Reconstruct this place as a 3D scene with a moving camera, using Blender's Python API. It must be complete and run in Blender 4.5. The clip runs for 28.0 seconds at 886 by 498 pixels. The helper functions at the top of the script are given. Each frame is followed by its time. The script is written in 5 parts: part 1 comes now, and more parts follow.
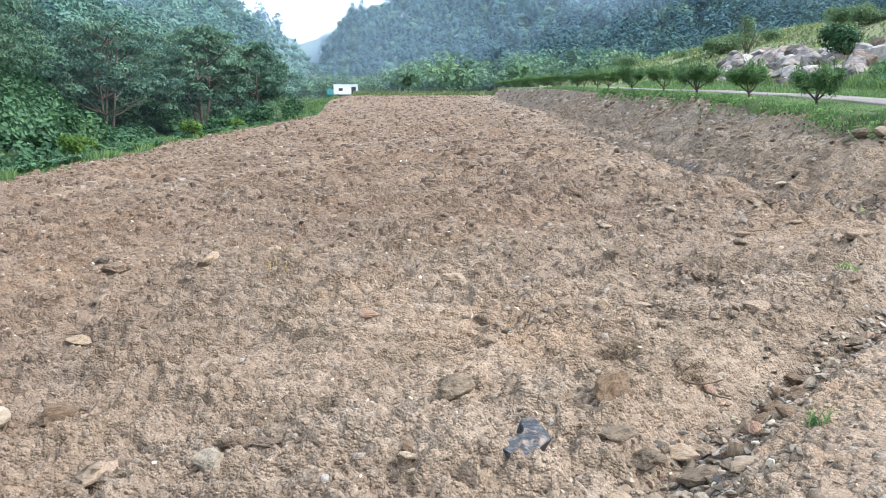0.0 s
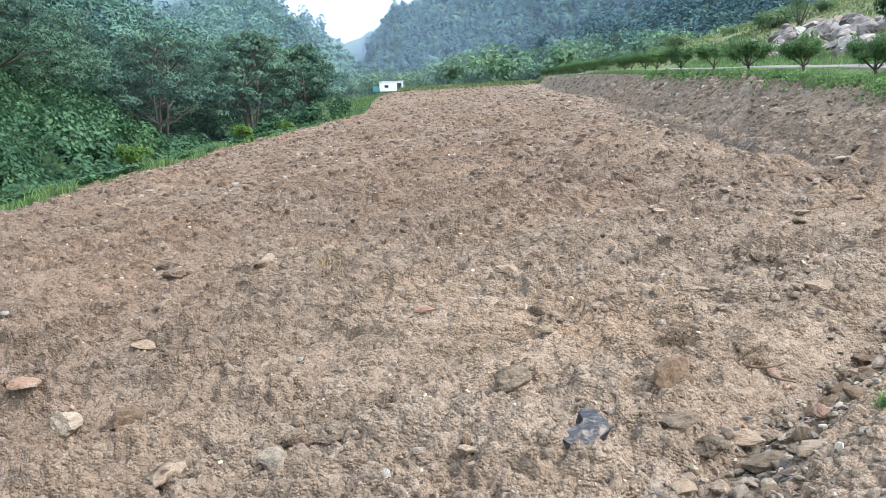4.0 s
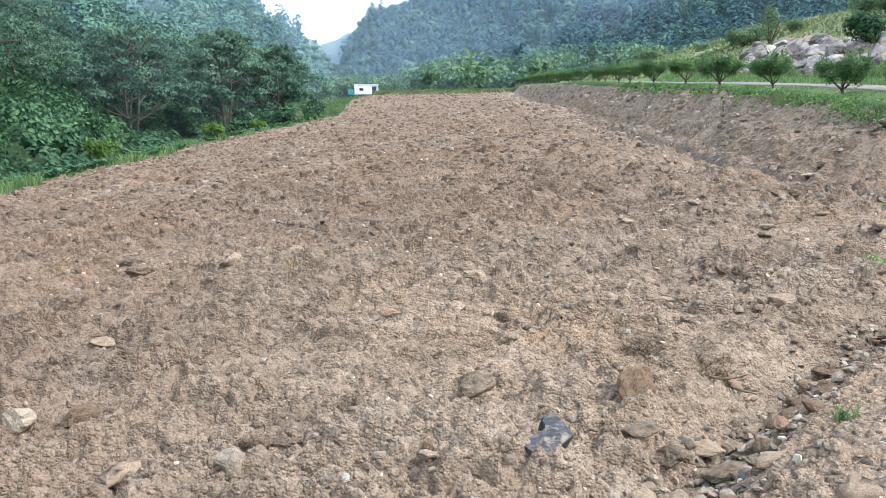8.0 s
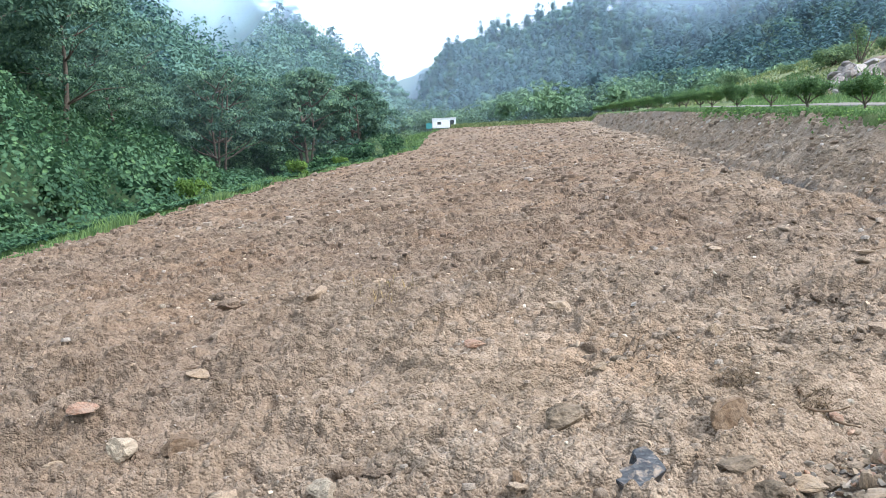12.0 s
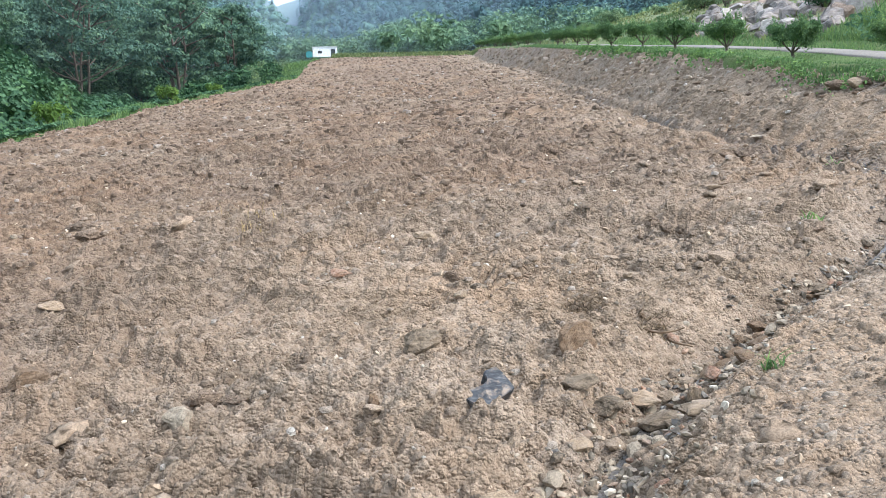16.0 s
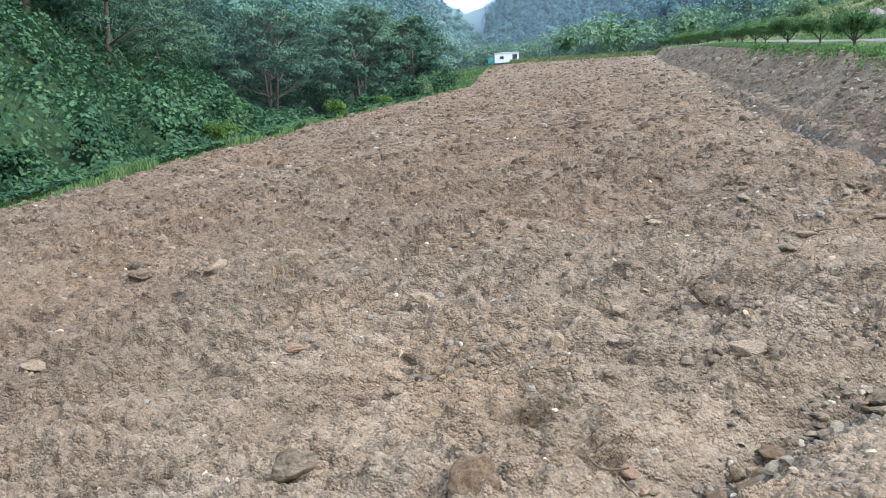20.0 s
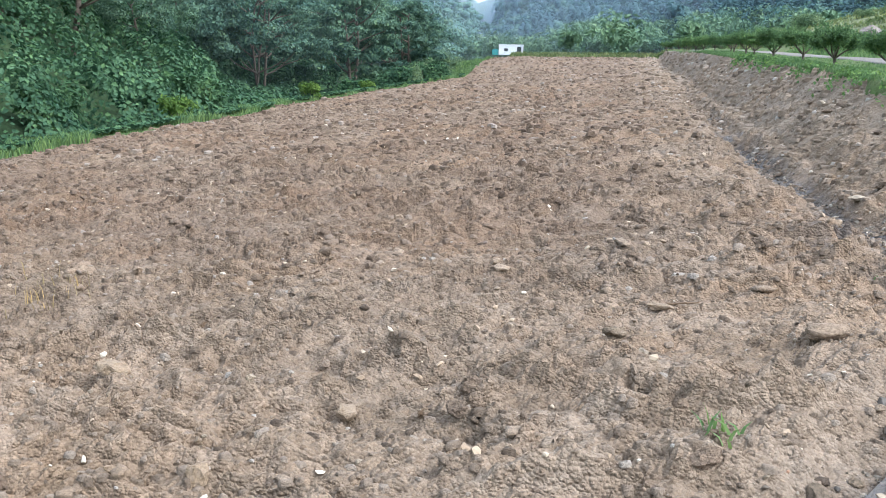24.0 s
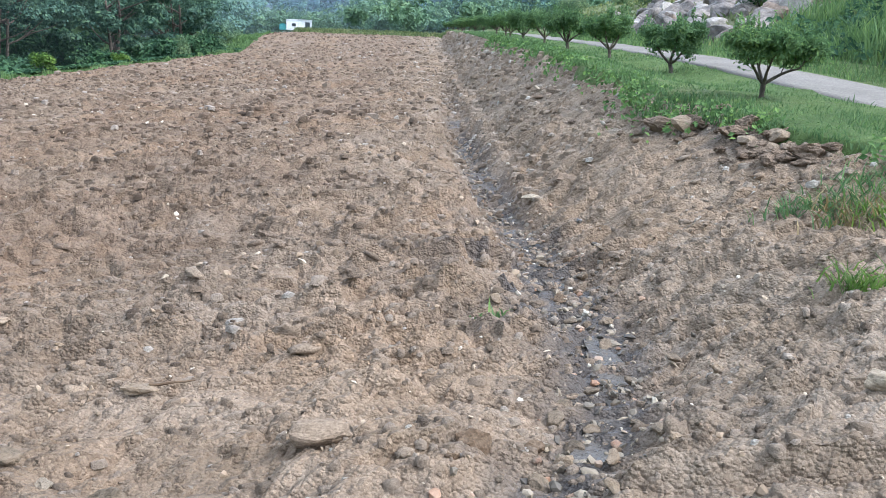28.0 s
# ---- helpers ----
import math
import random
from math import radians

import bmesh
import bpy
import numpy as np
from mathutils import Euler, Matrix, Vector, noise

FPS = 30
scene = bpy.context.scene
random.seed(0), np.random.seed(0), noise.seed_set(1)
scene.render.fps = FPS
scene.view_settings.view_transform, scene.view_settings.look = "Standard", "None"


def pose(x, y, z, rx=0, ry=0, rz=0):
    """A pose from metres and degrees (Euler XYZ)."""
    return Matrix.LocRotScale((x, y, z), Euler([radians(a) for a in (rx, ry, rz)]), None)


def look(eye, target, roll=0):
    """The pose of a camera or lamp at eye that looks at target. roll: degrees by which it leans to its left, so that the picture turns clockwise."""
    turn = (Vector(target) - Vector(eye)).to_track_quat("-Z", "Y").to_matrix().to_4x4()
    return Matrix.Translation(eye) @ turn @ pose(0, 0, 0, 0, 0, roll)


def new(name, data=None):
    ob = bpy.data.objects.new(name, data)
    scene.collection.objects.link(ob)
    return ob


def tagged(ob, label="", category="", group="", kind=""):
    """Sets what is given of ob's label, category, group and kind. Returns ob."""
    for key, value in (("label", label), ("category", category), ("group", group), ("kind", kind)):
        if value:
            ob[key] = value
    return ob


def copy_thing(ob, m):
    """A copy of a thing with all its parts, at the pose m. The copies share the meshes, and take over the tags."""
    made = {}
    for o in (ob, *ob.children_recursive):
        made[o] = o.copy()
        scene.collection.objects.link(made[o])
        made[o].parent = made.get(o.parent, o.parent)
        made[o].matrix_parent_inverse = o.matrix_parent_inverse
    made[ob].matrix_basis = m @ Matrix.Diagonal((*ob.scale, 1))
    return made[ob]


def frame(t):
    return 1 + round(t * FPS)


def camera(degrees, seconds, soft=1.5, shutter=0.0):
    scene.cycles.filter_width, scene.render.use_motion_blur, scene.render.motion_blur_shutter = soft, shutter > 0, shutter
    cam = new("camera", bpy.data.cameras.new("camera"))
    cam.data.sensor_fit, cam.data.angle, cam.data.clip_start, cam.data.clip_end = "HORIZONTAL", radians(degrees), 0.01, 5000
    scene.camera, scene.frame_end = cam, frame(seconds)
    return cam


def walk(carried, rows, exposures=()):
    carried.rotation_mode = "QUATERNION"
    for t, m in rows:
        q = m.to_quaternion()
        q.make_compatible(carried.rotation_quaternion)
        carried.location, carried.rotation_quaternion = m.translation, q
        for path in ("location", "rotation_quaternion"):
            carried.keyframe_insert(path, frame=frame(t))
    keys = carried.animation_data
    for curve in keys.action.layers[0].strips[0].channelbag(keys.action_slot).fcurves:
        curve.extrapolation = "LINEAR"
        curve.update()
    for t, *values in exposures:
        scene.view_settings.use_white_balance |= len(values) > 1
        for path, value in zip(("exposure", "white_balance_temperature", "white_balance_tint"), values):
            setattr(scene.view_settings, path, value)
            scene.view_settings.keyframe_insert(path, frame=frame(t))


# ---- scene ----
cam = camera(57.5, 28.0, 0.85)
PATH = [
    (0, (-0.021, -0.01, 1.543), (-0.022, 1.968, 1.243), 0.1),
    (0.5, (-0.026, 0.019, 1.537), (-0.065, 1.987, 1.184), 0.9),
    (1, (-0.036, 0.012, 1.536), (-0.158, 1.971, 1.155), -0.0),
    (1.5, (-0.037, 0.038, 1.527), (-0.268, 1.986, 1.14), -1.4),
    (2, (-0.029, 0.015, 1.539), (-0.291, 1.965, 1.179), -2.6),
    (2.5, (-0.039, 0.017, 1.548), (-0.305, 1.971, 1.218), -1.8),
    (3, (-0.022, -0.005, 1.555), (-0.137, 1.963, 1.221), -1.9),
    (3.5, (-0.013, -0.016, 1.552), (-0.121, 1.956, 1.234), -2.7),
    (5.5, (-0.015, 0.012, 1.542), (-0.213, 1.978, 1.232), -2.7),
    (6, (-0.008, 0.008, 1.542), (-0.143, 1.986, 1.275), -1.5),
    (6.5, (-0.007, 0.006, 1.54), (-0.106, 1.985, 1.271), -1.9),
    (7, (0.002, 0.003, 1.537), (-0.069, 1.981, 1.253), -2.0),
    (7.5, (0.013, 0.003, 1.537), (-0.043, 1.978, 1.229), -2.1),
    (8, (0.002, 0.014, 1.533), (-0.056, 1.99, 1.229), -1.0),
    (8.5, (-0.016, 0.016, 1.531), (-0.174, 1.989, 1.243), -2.0),
    (9, (-0.017, -0.002, 1.539), (-0.224, 1.97, 1.279), -1.7),
    (9.5, (-0.029, 0.009, 1.539), (-0.245, 1.981, 1.29), -1.8),
    (10, (-0.045, 0.006, 1.537), (-0.302, 1.973, 1.282), -1.6),
    (10.5, (-0.032, 0.002, 1.535), (-0.321, 1.965, 1.28), -2.5),
    (11, (-0.028, -0.001, 1.534), (-0.307, 1.965, 1.303), -2.6),
    (11.5, (-0.024, -0.01, 1.536), (-0.307, 1.957, 1.312), -2.8),
    (12, (-0.025, -0.015, 1.538), (-0.277, 1.957, 1.317), -2.6),
    (12.5, (-0.022, -0.026, 1.54), (-0.243, 1.951, 1.331), -2.3),
    (13, (-0.005, -0.082, 1.558), (-0.146, 1.903, 1.357), -3.0),
    (13.5, (-0.007, -0.056, 1.543), (-0.069, 1.937, 1.385), -2.1),
    (15.5, (0.054, -0.108, 1.536), (0.016, 1.877, 1.291), -0.1),
    (16, (0.09, -0.052, 1.514), (0.125, 1.909, 1.122), -1.0),
    (16.5, (0.215, 0.064, 1.511), (0.202, 2.017, 1.081), 2.0),
    (17, (0.31, 0.211, 1.561), (0.305, 2.147, 1.056), 6.2),
    (17.5, (0.524, 0.309, 1.553), (0.598, 2.277, 1.206), 5.0),
    (18, (0.733, 0.424, 1.626), (0.72, 2.391, 1.265), 3.3),
    (18.5, (0.913, 0.608, 1.623), (0.712, 2.533, 1.121), 3.7),
    (19, (1.053, 0.746, 1.704), (0.738, 2.672, 1.264), -0.6),
    (19.5, (1.291, 0.902, 1.684), (0.892, 2.827, 1.313), -2.1),
    (20, (1.439, 1.006, 1.733), (1.019, 2.927, 1.364), -2.9),
    (20.5, (1.584, 1.301, 1.698), (1.287, 3.203, 1.157), 1.6),
    (21, (1.742, 1.458, 1.742), (1.49, 3.376, 1.235), 2.3),
    (21.5, (1.921, 1.637, 1.757), (1.507, 3.567, 1.435), 0.9),
    (23.5, (2.594, 2.533, 1.851), (1.961, 4.406, 1.552), -2.6),
    (24, (2.651, 2.852, 1.838), (2.239, 4.769, 1.44), 1.1),
    (24.5, (2.707, 3.018, 1.883), (2.487, 4.97, 1.512), -0.5),
    (25, (2.869, 3.238, 1.821), (2.618, 5.203, 1.543), 1.8),
    (25.5, (3.104, 3.455, 1.842), (2.849, 5.416, 1.541), 2.1),
    (26, (3.256, 3.741, 1.858), (3.188, 5.705, 1.488), 2.6),
    (26.5, (3.507, 3.883, 1.866), (3.44, 5.855, 1.537), 1.6),
    (27, (3.718, 4.184, 1.853), (3.512, 6.146, 1.522), 1.2),
    (27.5, (3.948, 4.357, 1.937), (3.845, 6.288, 1.424), 0.2),
    (28, (4.15, 4.576, 1.929), (4.222, 6.527, 1.492), 2.3),
]
walk(cam, [(t, look(eye, target, roll)) for t, eye, target, roll in PATH],
     [(0.0, 0.60, 6000, 10), (1.2, 0.55, 6000, 10), (2.0, 0.52, 6000, 10), (15.0, 0.52, 6000, 10), (17.0, 0.44, 6000, 10), (18.7, 0.35, 5850, 9), (21.5, 0.32, 5800, 6), (24.0, 0.45, 5900, 10), (26.0, 0.49, 6000, 10), (28.0, 0.44, 5750, 10)])
# ---------------------------------------------------------------- world and light
world = bpy.data.worlds.new("overcast_sky")
scene.world = world
world.use_nodes = True
wn = world.node_tree.nodes
wl = world.node_tree.links
wn.clear()
SUN_EL, SUN_ROT = radians(46), radians(108)
sky = wn.new("ShaderNodeTexSky")
sky.sky_type = "NISHITA"
sky.sun_disc = False
sky.sun_elevation, sky.sun_rotation = SUN_EL, SUN_ROT
sky.air_density, sky.dust_density, sky.ozone_density = 1.0, 6.0, 1.0
cloud = wn.new("ShaderNodeBackground")
cloud.inputs["Color"].default_value = (0.88, 0.96, 1.06, 1)
cloud.inputs["Strength"].default_value = 1.15
clear = wn.new("ShaderNodeBackground")
clear.inputs["Strength"].default_value = 0.10
wl.new(sky.outputs[0], clear.inputs["Color"])
both = wn.new("ShaderNodeAddShader")
wl.new(cloud.outputs[0], both.inputs[0])
wl.new(clear.outputs[0], both.inputs[1])
wo = wn.new("ShaderNodeOutputWorld")
wl.new(both.outputs[0], wo.inputs["Surface"])

sun_data = bpy.data.lights.new("sun", "SUN")
sun_data.energy, sun_data.angle, sun_data.color = 2.4, radians(14), (1.0, 0.98, 0.95)
sun = new("sun", sun_data)
sun.matrix_world = look((0, 0, 60), (0 - 30 * math.sin(SUN_ROT), 0 - 30 * math.cos(SUN_ROT), 60 - 30 * math.tan(SUN_EL)))


# ---------------------------------------------------------------- materials
def material(name, build, rough=0.9):
    """A node material; build(nodes, links, bsdf) wires it."""
    m = bpy.data.materials.new(name)
    m.use_nodes = True
    nt = m.node_tree
    bsdf = nt.nodes["Principled BSDF"]
    bsdf.inputs["Roughness"].default_value = rough
    bsdf.inputs["Specular IOR Level"].default_value = 0.25
    build(nt.nodes, nt.links, bsdf)
    return m


def coords(n, l, scale, kind="Object"):
    tc = n.new("ShaderNodeTexCoord")
    mp = n.new("ShaderNodeMapping")
    mp.inputs["Scale"].default_value = scale if isinstance(scale, tuple) else (scale,) * 3
    l.new(tc.outputs[kind], mp.inputs["Vector"])
    return mp.outputs[0]


def noise_tex(n, l, vec, scale, detail=6, rough=0.6, distortion=0.0):
    t = n.new("ShaderNodeTexNoise")
    t.inputs["Scale"].default_value, t.inputs["Detail"].default_value = scale, detail
    t.inputs["Roughness"].default_value, t.inputs["Distortion"].default_value = rough, distortion
    if vec is not None:
        l.new(vec, t.inputs["Vector"])
    return t.outputs["Fac"]


def ramp(n, l, fac, stops):
    r = n.new("ShaderNodeValToRGB")
    while len(r.color_ramp.elements) < len(stops):
        r.color_ramp.elements.new(0.5)
    for e, (p, c) in zip(r.color_ramp.elements, stops):
        e.position = p
        e.color = (*c, 1) if len(c) == 3 else c
    if fac is not None:
        l.new(fac, r.inputs["Fac"])
    return r.outputs["Color"]


def mix(n, l, fac, a, b, how="MIX"):
    m = n.new("ShaderNodeMix")
    m.data_type, m.blend_type = "RGBA", how
    for sock, v in ((m.inputs["Factor"], fac), (m.inputs["A"], a), (m.inputs["B"], b)):
        if isinstance(v, bpy.types.NodeSocket):
            l.new(v, sock)
        elif isinstance(v, tuple):
            sock.default_value = (*v, 1)
        else:
            sock.default_value = v
    return m.outputs["Result"]


def bump(n, l, bsdf, height, strength=0.5, distance=0.02):
    b = n.new("ShaderNodeBump")
    b.inputs["Strength"].default_value, b.inputs["Distance"].default_value = strength, distance
    l.new(height, b.inputs["Height"])
    l.new(b.outputs[0], bsdf.inputs["Normal"])


def cells(n, l, vec, scale):
    t = n.new("ShaderNodeTexVoronoi")
    t.inputs["Scale"].default_value = scale
    l.new(vec, t.inputs["Vector"])
    return t.outputs["Distance"], t.outputs["Color"]


def math_node(n, l, how, a, b=0.0, c=0.0, clamp=False):
    m = n.new("ShaderNodeMath")
    m.operation, m.use_clamp = how, clamp
    for s, v in zip(m.inputs, (a, b, c)):
        if isinstance(v, bpy.types.NodeSocket):
            l.new(v, s)
        else:
            s.default_value = v
    return m.outputs[0]


def loam(n, l, c):
    """The field's upper part is a browner loam; sandy subsoil shows along the ditch and its near end."""
    v = coords(n, l, 1.0)
    sx = n.new("ShaderNodeSeparateXYZ")
    l.new(v, sx.inputs[0])
    up = n.new("ShaderNodeMapRange")
    up.inputs["From Min"].default_value, up.inputs["From Max"].default_value = 4.5, 11.0
    l.new(sx.outputs["Y"], up.inputs["Value"])
    side = n.new("ShaderNodeMapRange")
    side.inputs["From Min"].default_value, side.inputs["From Max"].default_value = 6.2, 2.4
    l.new(sx.outputs["X"], side.inputs["Value"])
    patchy = noise_tex(n, l, v, 0.5, 3, 0.6)
    west = n.new("ShaderNodeMapRange")
    west.inputs["From Min"].default_value, west.inputs["From Max"].default_value = 0.2, -3.2
    west.inputs["To Max"].default_value = 0.85
    l.new(sx.outputs["X"], west.inputs["Value"])
    k = math_node(n, l, "MULTIPLY", math_node(n, l, "MAXIMUM", up.outputs[0], west.outputs[0]), side.outputs[0])
    k = math_node(n, l, "MULTIPLY", k, math_node(n, l, "MULTIPLY_ADD", patchy, 2.0, -0.1, True))
    return mix(n, l, k, c, mix(n, l, 1.0, c, (0.7, 0.65, 0.63), "MULTIPLY"))


def soil_build(n, l, b):
    """Crumbly tilth: crumbs at two sizes, each with a tone of its own, over broad dry and damp patches."""
    v0 = coords(n, l, 1.0)
    wn1 = n.new("ShaderNodeTexNoise")
    wn1.inputs["Scale"].default_value, wn1.inputs["Detail"].default_value = 40.0, 2
    l.new(v0, wn1.inputs["Vector"])
    warp = n.new("ShaderNodeVectorMath")
    warp.operation = "MULTIPLY_ADD"
    warp.inputs[1].default_value = (0.012, 0.012, 0.012)
    l.new(wn1.outputs["Color"], warp.inputs[0])
    l.new(v0, warp.inputs[2])
    lie = n.new("ShaderNodeVectorMath")
    lie.operation = "MULTIPLY"
    lie.inputs[1].default_value = (0.85, 1.0, 1.0)
    l.new(warp.outputs[0], lie.inputs[0])
    v = lie.outputs[0]
    big = noise_tex(n, l, v0, 0.28, 4, 0.55)
    mid = noise_tex(n, l, v0, 1.7, 5, 0.6)
    d1, c1 = cells(n, l, v, 26.0)
    d2, c2 = cells(n, l, v, 70.0)
    grit = noise_tex(n, l, v0, 210.0, 3, 0.7)
    base = ramp(n, l, mid, [(0.34, (0.236, 0.186, 0.135)), (0.5, (0.289, 0.230, 0.171)), (0.66, (0.334, 0.275, 0.212))])
    patch = ramp(n, l, big, [(0.4, (0.93, 0.93, 0.93)), (0.5, (1.0, 0.98, 0.96)), (0.62, (1.07, 1.0, 0.93))])
    c = mix(n, l, 1.0, base, patch, "MULTIPLY")
    t1 = ramp(n, l, c1, [(0.15, (0.78, 0.75, 0.72)), (0.5, (0.98, 0.98, 0.98)), (0.85, (1.12, 1.11, 1.1))])
    t2 = ramp(n, l, c2, [(0.12, (0.7, 0.67, 0.65)), (0.5, (0.98, 0.98, 0.98)), (0.85, (1.1, 1.1, 1.08)), (0.95, (1.22, 1.23, 1.24))])
    c = mix(n, l, 0.7, c, t1, "MULTIPLY")
    c = mix(n, l, 0.8, c, t2, "MULTIPLY")
    sp = ramp(n, l, grit, [(0.36, (0.72, 0.71, 0.7)), (0.5, (1, 1, 1)), (0.64, (1.22, 1.22, 1.22))])
    c = mix(n, l, 0.7, c, sp, "MULTIPLY")
    c = loam(n, l, c)
    slope = n.new("ShaderNodeAttribute")
    slope.attribute_name = "subsoil"
    c = mix(n, l, slope.outputs["Fac"], c, mix(n, l, 1.0, c, (0.86, 0.87, 0.88), "MULTIPLY"))
    wet = n.new("ShaderNodeAttribute")
    wet.attribute_name = "wet"
    c = mix(n, l, wet.outputs["Fac"], c, (0.085, 0.075, 0.068))
    l.new(c, b.inputs["Base Color"])
    rr = n.new("ShaderNodeMapRange")
    rr.inputs["To Min"].default_value, rr.inputs["To Max"].default_value = 0.92, 0.42
    l.new(wet.outputs["Fac"], rr.inputs["Value"])
    l.new(rr.outputs[0], b.inputs["Roughness"])
    d0, c0 = cells(n, l, v, 9.0)
    hgt = math_node(n, l, "MULTIPLY_ADD", d0, -1.4, 1.0)
    hgt = math_node(n, l, "MULTIPLY_ADD", d1, -0.8, hgt)
    hgt = math_node(n, l, "MULTIPLY_ADD", d2, -0.5, hgt)
    hgt = math_node(n, l, "MULTIPLY_ADD", grit, 0.2, hgt)
    bump(n, l, b, hgt, 1.0, 0.028)


SOIL = material("tilled_soil", soil_build, 0.92)


def tinted(name, dark, light, scale=6.0, rough=0.85, bump_d=0.01, fine=40.0, spec=0.25, dirt=0.0):
    def go(n, l, b):
        v = coords(n, l, 1.0)
        oi = n.new("ShaderNodeObjectInfo")
        a = noise_tex(n, l, v, scale, 6, 0.65)
        f = noise_tex(n, l, v, fine, 5, 0.7)
        c = ramp(n, l, a, [(0.3, dark), (0.7, light)])
        g = ramp(n, l, f, [(0.34, (0.52, 0.52, 0.52)), (0.52, (1, 1, 1)), (0.7, (1.32, 1.32, 1.32))])
        c = mix(n, l, 0.8, c, g, "MULTIPLY")
        rnd = ramp(n, l, oi.outputs["Random"], [(0.0, (0.82, 0.82, 0.82)), (1.0, (1.15, 1.13, 1.1))])
        c = mix(n, l, 1.0, c, rnd, "MULTIPLY")
        if dirt:
            w = coords(n, l, 1.0, "Object")
            k = ramp(n, l, noise_tex(n, l, w, 2.6, 5, 0.7), [(0.42, (0, 0, 0)), (0.62, (dirt, dirt, dirt))])
            c = mix(n, l, k, c, (0.3, 0.235, 0.175))
        l.new(c, b.inputs["Base Color"])
        bump(n, l, b, f, 0.6, bump_d)
        b.inputs["Specular IOR Level"].default_value = spec
    return material(name, go, rough)


def leaf_material(name, dark, light, size=0.5, trans=0.4, rough=0.65, vary=1.0):
    """Foliage that varies from clump to clump and leaf to leaf, and lets some light through."""
    def go(n, l, b):
        v = coords(n, l, 1.0)
        geo = n.new("ShaderNodeNewGeometry")
        a = noise_tex(n, l, v, size, 3, 0.6)
        c = ramp(n, l, a, [(0.3, dark), (0.7, light)])
        isl = ramp(n, l, geo.outputs["Random Per Island"], [(0.0, (0.65, 0.7, 0.7)), (0.6, (1, 1, 1)), (1.0, (1.4, 1.3, 1.0))])
        c = mix(n, l, vary, c, isl, "MULTIPLY")
        oi = n.new("ShaderNodeObjectInfo")
        rnd = ramp(n, l, oi.outputs["Random"], [(0.0, (0.85, 0.88, 0.9)), (1.0, (1.12, 1.1, 1.0))])
        c = mix(n, l, 1.0, c, rnd, "MULTIPLY")
        l.new(c, b.inputs["Base Color"])
        tr = n.new("ShaderNodeBsdfTranslucent")
        l.new(c, tr.inputs["Color"])
        ms = n.new("ShaderNodeMixShader")
        ms.inputs[0].default_value = trans
        out = [x for x in n if x.type == "OUTPUT_MATERIAL"][0]
        l.new(b.outputs[0], ms.inputs[1])
        l.new(tr.outputs[0], ms.inputs[2])
        l.new(ms.outputs[0], out.inputs["Surface"])
        b.inputs["Specular IOR Level"].default_value = 0.12
    return material(name, go, rough)


VALLEY_LEAF = leaf_material("valley_bush_leaf", (0.08, 0.155, 0.1), (0.18, 0.28, 0.165), 0.15, 0.2, vary=0.5)
BARK = tinted("bark", (0.06, 0.05, 0.042), (0.17, 0.145, 0.12), 8.0, 0.9, 0.01)
ORCHARD_LEAF = leaf_material("orchard_leaf", (0.082, 0.160, 0.073), (0.200, 0.319, 0.150), 3.0)
# broad and vine leaves: some of the haze's blue is in the green
BROAD_LEAF = leaf_material("broad_leaf", (0.046, 0.099, 0.079), (0.133, 0.225, 0.164), 0.3, 0.2)
VINE_LEAF = leaf_material("vine_leaf", (0.023, 0.068, 0.038), (0.125, 0.231, 0.121), 0.6, 0.25)
LIME_LEAF = leaf_material("lime_leaf", (0.091, 0.175, 0.038), (0.175, 0.274, 0.076), 0.6)
# mountain woods: the distance haze is put into the leaf colour as blue
HAZED_PINE_LEAF = leaf_material("hazed_pine_needle", (0.035, 0.086, 0.103), (0.099, 0.184, 0.185), 0.12, 0.22, vary=0.2)
HAZED_FAR_LEAF = leaf_material("hazed_hill_leaf", (0.060, 0.140, 0.122), (0.169, 0.287, 0.214), 0.08, 0.22, vary=0.2)
GRASS = leaf_material("grass_blade", (0.087, 0.171, 0.065), (0.190, 0.289, 0.133), 1.2)
WEED_LEAF = leaf_material("weed_leaf", (0.065, 0.143, 0.046), (0.180, 0.291, 0.104), 2.0, 0.25)
MEADOW_BLADE = leaf_material("meadow_blade", (0.114, 0.167, 0.068), (0.243, 0.274, 0.144), 0.4)
DRY = leaf_material("dry_straw", (0.20, 0.15, 0.08), (0.38, 0.30, 0.17), 6.0, 0.1)


def turf_build(n, l, b):
    v = coords(n, l, 1.0)
    a = noise_tex(n, l, v, 0.35, 6, 0.65)
    f = noise_tex(n, l, v, 9.0, 8, 0.7)
    c = ramp(n, l, a, [(0.3, (0.068, 0.118, 0.034)), (0.5, (0.106, 0.167, 0.049)), (0.7, (0.160, 0.175, 0.076))])
    g = ramp(n, l, f, [(0.3, (0.5, 0.5, 0.5)), (0.55, (1, 1, 1)), (0.75, (1.35, 1.3, 1.2))])
    c = mix(n, l, 0.9, c, g, "MULTIPLY")
    l.new(c, b.inputs["Base Color"])
    bump(n, l, b, f, 0.9, 0.12)



